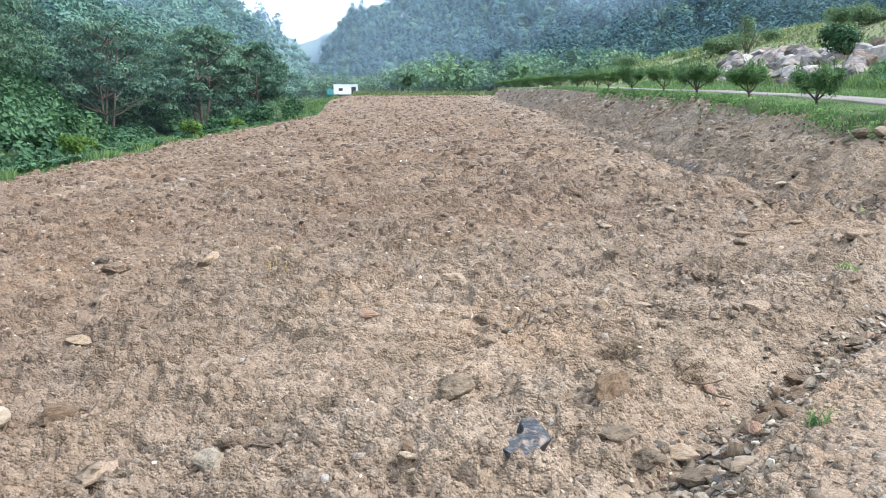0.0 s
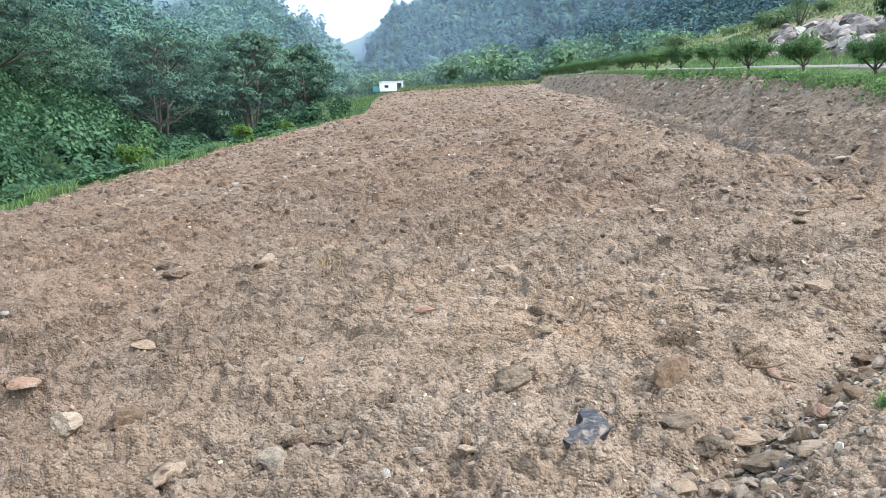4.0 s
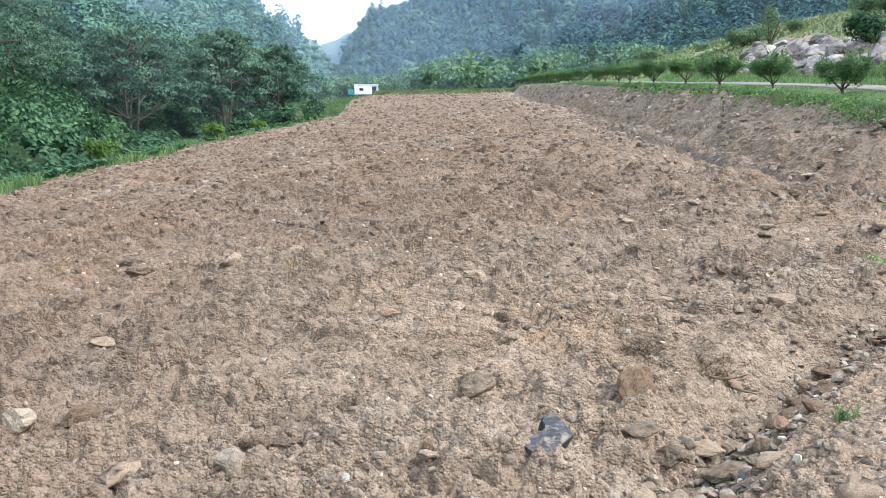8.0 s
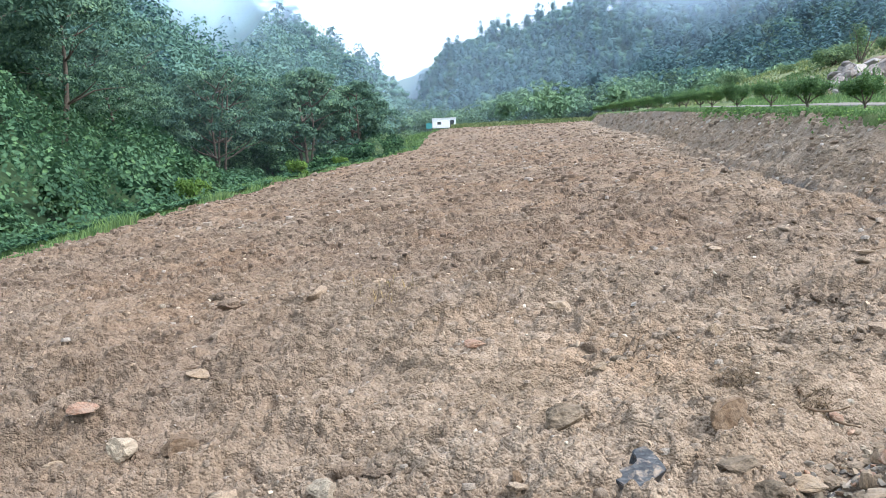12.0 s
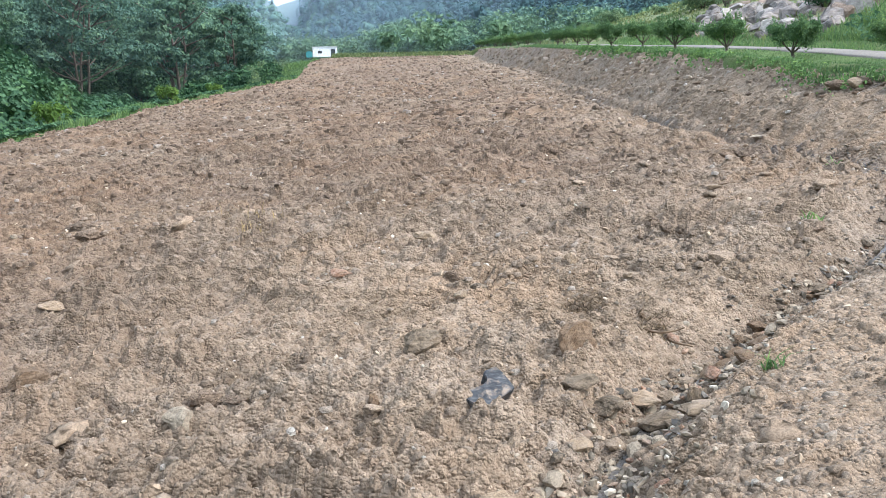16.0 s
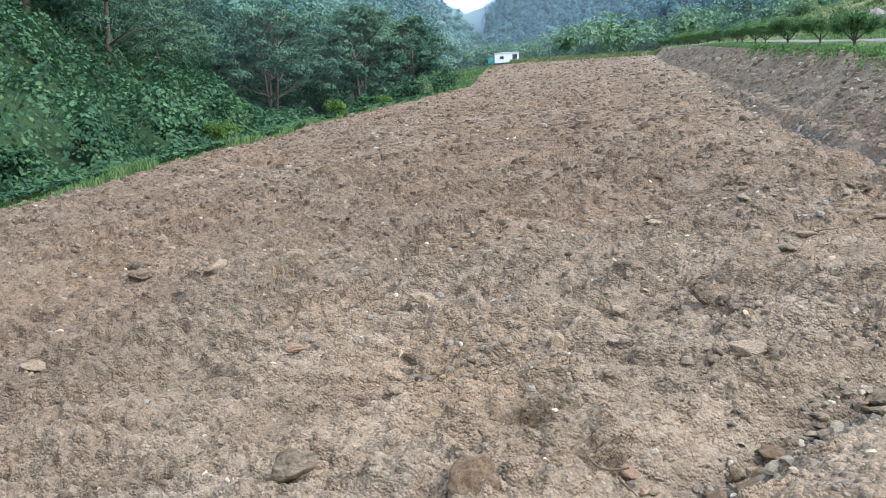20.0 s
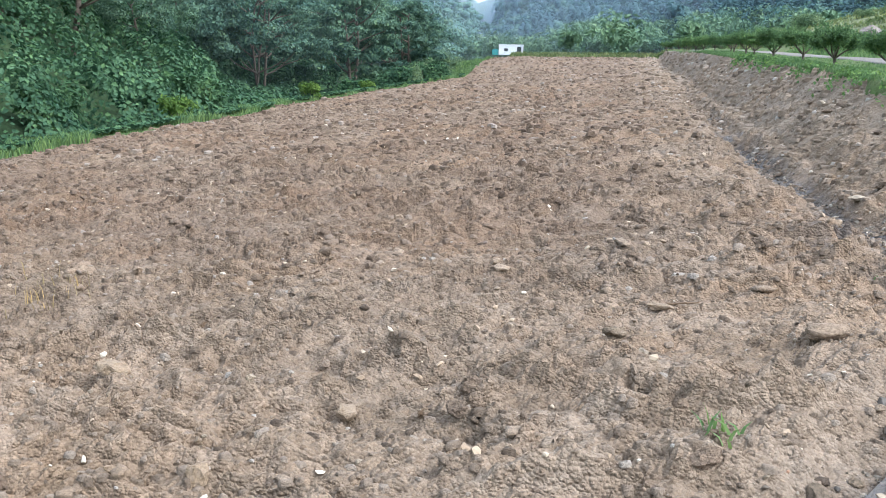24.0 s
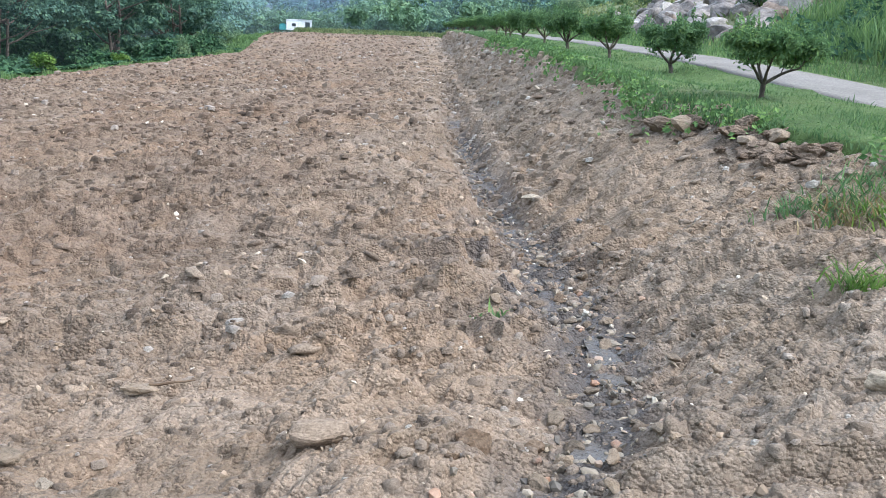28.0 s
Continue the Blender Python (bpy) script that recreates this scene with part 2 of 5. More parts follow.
def clod_build(n, l, b):
    """Crumbs, clods and chips: each piece has a tone of its own."""
    v = coords(n, l, 1.0)
    geo = n.new("ShaderNodeNewGeometry")
    c = ramp(n, l, geo.outputs["Random Per Island"], [(0.0, (0.124, 0.097, 0.073)), (0.12, (0.216, 0.168, 0.123)), (0.5, (0.290, 0.230, 0.172)), (0.88, (0.340, 0.277, 0.213)), (0.97, (0.382, 0.332, 0.271)), (1.0, (0.498, 0.470, 0.413))])
    f = noise_tex(n, l, v, 60.0, 5, 0.7)
    g = ramp(n, l, f, [(0.3, (0.65, 0.65, 0.65)), (0.55, (1, 1, 1)), (0.75, (1.3, 1.28, 1.25))])
    l.new(loam(n, l, mix(n, l, 0.8, c, g, "MULTIPLY")), b.inputs["Base Color"])
    bump(n, l, b, f, 1.0, 0.025)


CRUMB = material("soil_crumb", clod_build, 0.92)


def gravel_build(n, l, b):
    v = coords(n, l, 1.0)
    geo = n.new("ShaderNodeNewGeometry")
    c = ramp(n, l, geo.outputs["Random Per Island"], [(0.0, (0.067, 0.059, 0.048)), (0.3, (0.142, 0.122, 0.094)), (0.55, (0.247, 0.203, 0.144)), (0.75, (0.342, 0.288, 0.211)), (0.85, (0.314, 0.180, 0.109)), (0.95, (0.399, 0.351, 0.273)), (1.0, (0.589, 0.540, 0.437))])
    f = noise_tex(n, l, v, 70.0, 5, 0.7)
    g = ramp(n, l, f, [(0.3, (0.65, 0.65, 0.65)), (0.55, (1, 1, 1)), (0.75, (1.3, 1.28, 1.25))])
    l.new(mix(n, l, 0.8, c, g, "MULTIPLY"), b.inputs["Base Color"])
    b.inputs["Specular IOR Level"].default_value = 0.4


GRAVEL = material("wet_gravel", gravel_build, 0.55)


def chip_build(n, l, b):
    v = coords(n, l, 1.0)
    geo = n.new("ShaderNodeNewGeometry")
    c = ramp(n, l, geo.outputs["Random Per Island"], [(0.0, (0.184, 0.137, 0.093)), (0.3, (0.313, 0.236, 0.162)), (0.7, (0.414, 0.331, 0.235)), (0.88, (0.488, 0.415, 0.312)), (1.0, (0.662, 0.609, 0.502))])
    f = noise_tex(n, l, v, 70.0, 5, 0.7)
    g = ramp(n, l, f, [(0.3, (0.7, 0.7, 0.7)), (0.55, (1, 1, 1)), (0.75, (1.25, 1.25, 1.25))])
    l.new(mix(n, l, 0.8, c, g, "MULTIPLY"), b.inputs["Base Color"])


CHIP = material("stone_chip", chip_build, 0.8)
TURF = material("turf", turf_build, 0.95)


def meadow_build(n, l, b):
    v = coords(n, l, 1.0)
    a = noise_tex(n, l, v, 0.12, 6, 0.6)
    f = noise_tex(n, l, v, 3.0, 8, 0.7)
    c = ramp(n, l, a, [(0.3, (0.106, 0.152, 0.065)), (0.5, (0.167, 0.198, 0.095)), (0.64, (0.205, 0.205, 0.114)), (0.8, (0.205, 0.175, 0.122))])
    g = ramp(n, l, f, [(0.3, (0.6, 0.62, 0.6)), (0.55, (1, 1, 1)), (0.75, (1.3, 1.25, 1.2))])
    c = mix(n, l, 0.9, c, g, "MULTIPLY")
    l.new(c, b.inputs["Base Color"])
    bump(n, l, b, f, 0.9, 0.25)


MEADOW = material("hill_meadow", meadow_build, 0.95)
# shade beneath the plants is put into this dark green
SHADED_FLOOR = tinted("undergrowth", (0.02, 0.045, 0.02), (0.05, 0.09, 0.035), 0.3, 0.95, 0.1, 3.0)
ROAD = tinted("concrete_road", (0.190, 0.171, 0.148), (0.281, 0.258, 0.228), 0.8, 0.85, 0.006, 25.0)
ROCK = tinted("hill_boulder", (0.11, 0.1, 0.097), (0.3, 0.285, 0.275), 2.2, 0.85, 0.06, 9.0, dirt=0.4)
SLAB = tinted("pale_boulder", (0.230, 0.216, 0.205), (0.410, 0.392, 0.365), 1.2, 0.8, 0.03, 8.0)
STONE = tinted("field_stone", (0.219, 0.164, 0.109), (0.379, 0.296, 0.201), 3.0, 0.75, 0.03, 13.0, dirt=0.75)
PALE_STONE = tinted("pale_stone", (0.253, 0.208, 0.151), (0.455, 0.400, 0.310), 5.0, 0.8, 0.03, 14.0, 0.12, dirt=0.4)
DARK_STONE = tinted("dark_wet_stone", (0.098, 0.079, 0.057), (0.225, 0.179, 0.127), 3.0, 0.7, 0.03, 12.0, 0.12, dirt=0.4)
def slate_build(n, l, b):
    """Dark blue slate with pale streaks along its cleavage and soil smeared on it."""
    v = coords(n, l, (16.0, 42.0, 24.0))
    a = noise_tex(n, l, v, 1.0, 6, 0.7, 0.6)
    c = ramp(n, l, a, [(0.36, (0.021, 0.024, 0.030)), (0.5, (0.045, 0.049, 0.054)), (0.6, (0.084, 0.088, 0.092)), (0.7, (0.192, 0.189, 0.181))])
    k = ramp(n, l, noise_tex(n, l, coords(n, l, 1.0), 16.0, 5, 0.7), [(0.5, (0, 0, 0)), (0.66, (0.8, 0.8, 0.8))])
    l.new(mix(n, l, k, c, (0.3, 0.235, 0.175)), b.inputs["Base Color"])
    bump(n, l, b, a, 0.5, 0.006)


BLUE_STONE = material("blue_slate", slate_build, 0.68)
RED_STONE = tinted("reddish_stone", (0.224, 0.129, 0.086), (0.361, 0.224, 0.155), 8.0, 0.75, 0.03, 13.0, dirt=0.75)
BROWN_STONE = tinted("brown_stone", (0.112, 0.073, 0.044), (0.216, 0.148, 0.091), 6.0, 0.8, 0.03, 13.0, dirt=0.3)
CLOD = tinted("dark_clod", (0.13, 0.1, 0.076), (0.28, 0.215, 0.16), 6.0, 0.95, 0.06, 15.0, 0.1)
CLOD_BROWN = tinted("brown_clod", (0.267, 0.204, 0.148), (0.413, 0.323, 0.237), 5.0, 0.95, 0.05, 14.0, 0.1)
BOULDER_BROWN = tinted("brown_boulder", (0.17, 0.13, 0.1), (0.33, 0.26, 0.21), 1.6, 0.85, 0.06, 8.0)
PALE_LEAF = leaf_material("pale_shrub_leaf", (0.106, 0.182, 0.099), (0.213, 0.289, 0.167), 0.5)
ROOT = leaf_material("brown_root", (0.09, 0.062, 0.04), (0.2, 0.145, 0.095), 6.0, 0.1)
WALL_WHITE = tinted("white_painted_panel", (0.92, 0.93, 0.94), (0.96, 0.965, 0.97), 0.6, 0.6, 0.003, 9.0)
DARK_OPEN = tinted("dark_glass_and_shade", (0.02, 0.022, 0.025), (0.05, 0.055, 0.06), 1.0, 0.2, 0.002, 9.0, 0.5)

def water_build(n, l, b):
    v = coords(n, l, 1.0)
    f = noise_tex(n, l, v, 30.0, 4, 0.6)
    b.inputs["Base Color"].default_value = (0.1, 0.088, 0.075, 1)
    b.inputs["Specular IOR Level"].default_value = 0.5
    bump(n, l, b, f, 0.7, 0.03)


WATER = material("shallow_water", water_build, 0.16)
TEAL = tinted("teal_sheet", (0.08, 0.42, 0.4), (0.12, 0.52, 0.5), 1.0, 0.5, 0.004, 9.0)


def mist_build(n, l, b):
    """A sheet standing in for low cloud and haze: thin near its lower edge, dense above, ragged by noise."""
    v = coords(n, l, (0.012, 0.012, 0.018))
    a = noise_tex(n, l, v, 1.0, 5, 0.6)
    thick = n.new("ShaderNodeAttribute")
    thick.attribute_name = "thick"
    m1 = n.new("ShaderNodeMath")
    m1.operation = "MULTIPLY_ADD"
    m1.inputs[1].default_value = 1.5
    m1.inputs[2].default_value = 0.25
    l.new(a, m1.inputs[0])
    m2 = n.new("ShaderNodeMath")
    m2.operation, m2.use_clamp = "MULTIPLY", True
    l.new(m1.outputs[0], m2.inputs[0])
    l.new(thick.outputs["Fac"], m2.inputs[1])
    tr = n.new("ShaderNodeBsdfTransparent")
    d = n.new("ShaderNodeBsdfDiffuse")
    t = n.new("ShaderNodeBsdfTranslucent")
    # the pale blue of distance haze is painted on the sheet
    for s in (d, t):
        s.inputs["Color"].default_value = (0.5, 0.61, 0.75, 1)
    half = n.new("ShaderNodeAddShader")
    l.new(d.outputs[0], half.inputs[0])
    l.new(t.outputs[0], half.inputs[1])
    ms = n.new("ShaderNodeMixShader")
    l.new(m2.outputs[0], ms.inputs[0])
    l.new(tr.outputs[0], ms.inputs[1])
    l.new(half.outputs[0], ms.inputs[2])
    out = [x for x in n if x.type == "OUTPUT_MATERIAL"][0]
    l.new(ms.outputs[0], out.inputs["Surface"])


MIST = material("cloud_haze_sheet", mist_build)


# ---------------------------------------------------------------- numeric helpers
def lattice(ix, iy, seed):
    h = (ix.astype(np.int64) * 374761393 + iy.astype(np.int64) * 668265263 + seed * 974711) & 0x7FFFFFFF
    h = ((h ^ (h >> 13)) * 1274126177) & 0x7FFFFFFF
    return ((h ^ (h >> 16)) & 0xFFFF) / 65535.0


def vnoise(x, y, seed=0):
    """Smooth value noise, 0 to 1."""
    ix, iy = np.floor(x), np.floor(y)
    fx, fy = x - ix, y - iy
    fx, fy = fx * fx * (3 - 2 * fx), fy * fy * (3 - 2 * fy)
    a, b = lattice(ix, iy, seed), lattice(ix + 1, iy, seed)
    c, d = lattice(ix, iy + 1, seed), lattice(ix + 1, iy + 1, seed)
    return (a * (1 - fx) + b * fx) * (1 - fy) + (c * (1 - fx) + d * fx) * fy


def fbm(x, y, octaves=4, seed=0, gain=0.5):
    out, amp, total = 0.0, 1.0, 0.0
    for k in range(octaves):
        out = out + amp * vnoise(x * 2 ** k + 17.3 * k, y * 2 ** k - 9.1 * k, seed + k)
        total += amp
        amp *= gain
    return out / total


def step(a, b, v):
    u = np.clip((v - a) / (b - a), 0, 1)
    return u * u * (3 - 2 * u)


def mesh_of(name, verts, faces, mat, smooth=False):
    """A mesh from arrays: verts n x 3, faces m x 3 or m x 4."""
    me = bpy.data.meshes.new(name)
    verts, faces = np.asarray(verts, np.float32), np.asarray(faces, np.int32)
    m, k = faces.shape
    me.vertices.add(len(verts))
    me.vertices.foreach_set("co", verts.ravel())
    me.loops.add(m * k)
    me.loops.foreach_set("vertex_index", faces.ravel())
    me.polygons.add(m)
    me.polygons.foreach_set("loop_start", np.arange(0, m * k, k, dtype=np.int32))
    me.polygons.foreach_set("loop_total", np.full(m, k, np.int32))
    me.polygons.foreach_set("use_smooth", np.full(m, smooth, bool))
    me.materials.append(mat)
    me.update(calc_edges=True)
    return me


def grid_faces(rows, cols):
    i = np.arange((rows - 1) * (cols - 1))
    a = (i // (cols - 1)) * cols + i % (cols - 1)
    return np.stack([a, a + 1, a + cols + 1, a + cols], 1)


def float_attr(me, name, values):
    me.attributes.new(name, "FLOAT", "POINT").data.foreach_set("value", np.asarray(values, np.float32).ravel())


def part(name, me, parent, label="", kind=""):
    ob = new(name, me)
    if parent is not None:
        ob.parent = parent
    return tagged(ob, label, kind=kind)


# ---------------------------------------------------------------- the lie of the land
def tab(v, knots):
    return np.interp(v, [k[0] for k in knots], [k[1] for k in knots])


def smooth_tab(v, knots, w):
    return (tab(v - w, knots) + 2 * tab(v, knots) + tab(v + w, knots)) / 4


CENTRE = [(-400, -9), (-60, -2.2), (-10, -0.35), (0, -0.03), (4, 0.085), (6.6, 0.23), (11.5, 0.3), (17, 0.48), (26, 0.97), (36, 1.45), (46, 2.0),
          (57, 2.42), (86, 3.65), (100, 4.95), (120, 6.0), (123, 6.6), (190, 8.85), (260, 12), (3000, 60)]
TERRACE = [(-400, -6), (-60, -1.4), (0, 0.72), (6, 1.08), (10, 1.38), (13.8, 1.7), (17.3, 2.0), (21.5, 2.3), (26, 2.55), (30, 2.8), (36, 3.08), (48, 3.75),
           (57, 4.2), (78, 5.1), (94, 5.9), (124, 7.1), (190, 9.0), (260, 12), (3000, 60)]
LIP = [(-400, 12), (-5, 11), (2, 9.2), (5, 9.0), (8, 8.2), (10.5, 7.65), (12, 7.3), (13.5, 7.05), (18, 6.85), (30, 6.75), (60, 6.9), (120, 8), (3000, 8)]
DITCH = [(-20, -4.5), (0, -0.6), (2.4, 0.45), (3.2, 0.92), (3.7, 1.22), (4.5, 1.95), (5.1, 2.65), (5.8, 3.5), (6.6, 4.18), (7.1, 4.57), (7.75, 5.02), (8.4, 5.16), (9.4, 5.15), (10.6, 5.14), (12.4, 5.04), (13.6, 4.97),
         (20, 4.9), (32, 4.85), (60, 5.6), (120, 7)]
FIELD_LEFT, FIELD_END = -13.5, 120.0
RIDGE = [(-180, 7), (-120, 9), (-70, 13), (-45, 12.5), (-30, 10.2), (-24, 9.3), (-20, 8.3), (-17, 7.5), (-15, 6.7), (-13.5, 6.0), (-11.4, 4.6), (-10.4, 3.6), (-9.8, 3.4), (-9.3, 4.1), (-7.2, 5.5),
         (-5.9, 6.1), (-1.7, 7.6), (1, 8.7), (5, 9.4), (12, 10.6), (20, 12), (35, 13), (70, 12), (120, 8), (180, 7)]
FOOT = [(-180, 160), (-70, 90), (-40, 88), (-28, 98), (-20, 118), (-13, 150), (-10.5, 205), (-9.3, 420), (-8.2, 270), (-6, 225), (3, 212), (12, 190), (25, 150), (45, 110), (90, 120), (180, 160)]


def ditch_x(y):
    return smooth_tab(y, DITCH, 0.15)


def lip_x(y):
    return smooth_tab(y, LIP, 0.6)


def bank_low(x, y):
    """Field surface without clods: its long profile, fall to the west, and the ditch."""
    side = 0.073 * (1 - step(84, 100, y)) + 0.004
    z = smooth_tab(y, CENTRE, 0.8) + side * x
    d = np.abs(x - ditch_x(y))
    depth = 0.12 * (1 - step(20, 45, y)) + 0.06 + 0.1 * (1 - step(4.8, 6.5, y))
    wide = 0.34 + 0.14 * step(6, 9, y)
    z = z - depth * np.exp(-(d / wide) ** 2)
    # further up the run-off has cut a narrow gully, steep on the field side
    cut = step(9.5, 12.5, y) * (1 - 0.75 * step(26, 42, y))
    off = x - ditch_x(y) + 0.12 * (fbm(y * 0.9, y * 0 + 4, 3, 87) - 0.5) * 2
    z = z - 0.17 * cut * (0.35 + 1.1 * fbm(y * 0.8, y * 0 + 7, 3, 88)) * np.clip(1.15 - np.where(off < 0, (off / 0.26) ** 2, (off / 0.36) ** 2), 0, 1)
    z = z - 0.07 * np.exp(-(d / 0.85) ** 2) * (1 - step(5.5, 8, y)) * (x < ditch_x(y))
    return z


def land(x, y):
    """Height of the ground anywhere."""
    x, y = np.asarray(x, float), np.asarray(y, float)
    low = bank_low(x, y)
    lip = lip_x(y)
    toe = np.minimum(ditch_x(y) + 0.25 + 0.35 * step(8, 12, y), lip - 1.0)
    toe = np.where(y < 7.0, np.maximum(toe, lip - 2.6), toe)
    terr = smooth_tab(y, TERRACE, 1.0)
    terr = terr - (0.17 * step(14, 17, y) - 0.08 * step(19, 23, y) - 0.06 * step(30, 45, y)) * np.exp(-((x - 8.2) / 0.6) ** 2)
    u = np.clip((x - toe) / (lip - toe), 0, 1)
    bank = np.where(u < 1, u ** 1.05, 1.0)
    z = low * (1 - bank) + terr * bank
    z = np.where(x > lip, terr, z)
    # uphill side of the road
    up = np.clip(x - 10.7, 0, None)
    hillside = 0.34 * np.clip(up, 0, 4) + 0.27 * np.clip(up - 4, 0, 12) + 0.04 * np.clip(up - 16, 0, None)
    z = z + hillside * step(-30, 12, y) * (1 - step(70, 120, y) * 0.6)
    # gully and hillside on the west
    west = np.clip(FIELD_LEFT - x, 0, None)
    gully = -(0.8 + 1.5 * step(38, 66, y)) * step(0.2, 3.5, west)
    rise = 0.7 * np.clip(west - 3.5 - 0.3 * np.clip(y - 28, 0, 80), 0, 12) + 0.5 * np.clip(west - 15.5 - 0.3 * np.clip(y - 28, 0, 80), 0, 50)
    z = z + np.where(west > 0, gully + rise - low + (smooth_tab(y, CENTRE, 0.8) + 0.077 * FIELD_LEFT), 0)
    # the mountains round the valley
    r, az = np.hypot(x, y), np.degrees(np.arctan2(x, y))
    crest = np.tan(np.radians(tab(az, RIDGE)))
    foot = tab(az, FOOT)
    top = 1.55 * foot
    hill = 6 + (crest * top - 6) * np.clip((r - foot) / (top - foot), 0, 1)
    hill = hill + np.clip(r - top, 0, 900) * 0.12
    hill = hill + (fbm(x / 35, y / 35, 3, 5) - 0.5) * 10 * step(0, 60, r - foot)
    return np.where(r > foot, np.maximum(z * 0 + hill, np.minimum(z, 30)), z)


def at(x, y):
    return float(land(np.array([x]), np.array([y]))[0])


# ---------------------------------------------------------------- ground sheets
def polar_ground():
    radii = np.concatenate([np.linspace(0, 20, 12), np.geomspace(22, 2600, 120)])
    angles = np.radians(np.concatenate([np.arange(-180, -60, 4.0), np.arange(-60, 60, 0.8), np.arange(60, 180.1, 4.0)]))
    r, a = np.meshgrid(radii, angles, indexing="ij")
    x, y = r * np.sin(a), r * np.cos(a)
    z = land(x, y)
    lip = lip_x(y)
    inside = (x > FIELD_LEFT - 0.6) & (x < 40) & (y > -12) & (y < FIELD_END + 6)
    z = z - 0.7 * inside - 0.7 * ((x <= FIELD_LEFT - 0.6) & (x > -60) & (y > 4) & (y < 100))
    me = mesh_of("ground", np.stack([x, y, z], -1).reshape(-1, 3), grid_faces(len(radii), len(angles))[:, ::-1], SHADED_FLOOR, True)
    tagged(new("ground", me), "undergrowth floor of the valley and its slopes, coloured dark as if shaded", "ground", kind="structure")


polar_ground()


def field_rows():
    ys, y = [], -9.0
    while y < FIELD_END:
        ys.append(y)
        y += 0.15 if y < 1.6 else 0.0135 + 0.0058 * max(0.0, y - 3.4)
    ys.append(FIELD_END)
    return np.array(ys)


def domes(x, y, size, seed, fill, low=0.45, high=0.9):
    """Heights of rounded lumps strewn on a jittered lattice, each with a size, tilt and rise of its own."""
    u, v = x / size, y / size
    iu, iv = np.floor(u), np.floor(v)
    out = np.zeros(np.broadcast(x, y).shape)
    for du in (-1, 0, 1):
        for dv in (-1, 0, 1):
            ci, cj = iu + du, iv + dv
            px = ci + lattice(ci, cj, seed)
            py = cj + lattice(ci, cj, seed + 1)
            k = lattice(ci, cj, seed + 2)
            r = low + (high - low) * lattice(ci, cj, seed + 3)
            a, b = u - px, v - py
            turn = k * 40.0
            p, q = a * np.cos(turn) + b * np.sin(turn), b * np.cos(turn) - a * np.sin(turn)
            d = np.maximum(np.abs(p) * 0.8 + 0.3 * np.abs(q), np.hypot(p * 0.85, q * 1.2))
            h = np.sqrt(np.clip(1 - (d / r) ** 2, 0, 1)) * r * (0.6 + 0.5 * p / r) * (k < fill)
            out = np.maximum(out, h)
    return out * size


def clods(x, y):
    """Rough tilth: swells, broken ridges across the slope, clods of three sizes and crumbs."""
    wx = x + 0.6 * (fbm(x * 0.9, y * 0.9, 2, 41) - 0.5)
    wy = y - 0.22 * x + 0.6 * (fbm(x * 0.9 + 50, y * 0.9, 2, 43) - 0.5)
    swell = (fbm(x * 0.35, y * 0.5, 3, 11) - 0.5) * 0.15
    rows = (fbm(wx * 1.2, wy * 3.6, 3, 21) - 0.5) * 0.15
    ripple = (fbm(wx * 2.4, wy * 7.5, 2, 27) - 0.5) * 0.1 * step(8, 20, y)
    rough = step(0.3, 0.56, fbm(wx * 0.7 + 4, wy * 1.3, 3, 39))
    jx, jy = x + 0.03 * (vnoise(x * 22, y * 22, 45) - 0.5), y + 0.03 * (vnoise(x * 22 + 9, y * 22, 46) - 0.5)
    lumps = 0.5 * domes(jx * 0.55, jy * 1.25, 0.27, 301, 0.12 + 0.3 * rough) + (0.55 + 0.3 * step(5, 8, y)) * domes(jx * 0.5, jy * 1.25, 0.12, 311, 0.25 + 0.6 * rough) * (1 - step(15, 22, y))
    lumps = lumps + 1.0 * domes(jx * 0.6, jy * 1.15, 0.055, 321, 0.4 + 0.45 * rough) * (1 - step(7.5, 11, y)) + 1.25 * domes(x * 0.75, y, 0.029, 331, 0.6) * (1 - step(5, 7, y))
    fine = (fbm(x * 12, y * 14, 2, 51, 0.6) - 0.5) * 0.045 * (1 - step(9, 14, y))

    def flakes(fx, fy, turn, seed):
        """Broken slices turned over by the tiller: steep on the near side, sloping away behind."""
        p = (wy + turn * wx) * fy + 3.4 * fbm(wx * fx, wy * fx * 1.3, 3, seed)
        p = p - np.floor(p)
        return step(0.0, 0.22, p) * (1 - p) * step(0.42, 0.6, fbm(wx * fx * 1.7 + 8, wy * fx * 2.6, 2, seed + 5))
    slices = 0.1 * flakes(1.6, 5.0, 0.1, 61) * (1 - 0.6 * step(14, 24, y)) + (0.04 + 0.085 * step(7, 16, y)) * flakes(0.8, 2.1, -0.15, 67)
    far_lumps = 0.34 * domes(wx * 0.6, wy * 1.3, 0.42, 341, 0.5) * step(12, 20, y)
    return swell + rows + ripple + slices + lumps + far_lumps + fine - 0.085


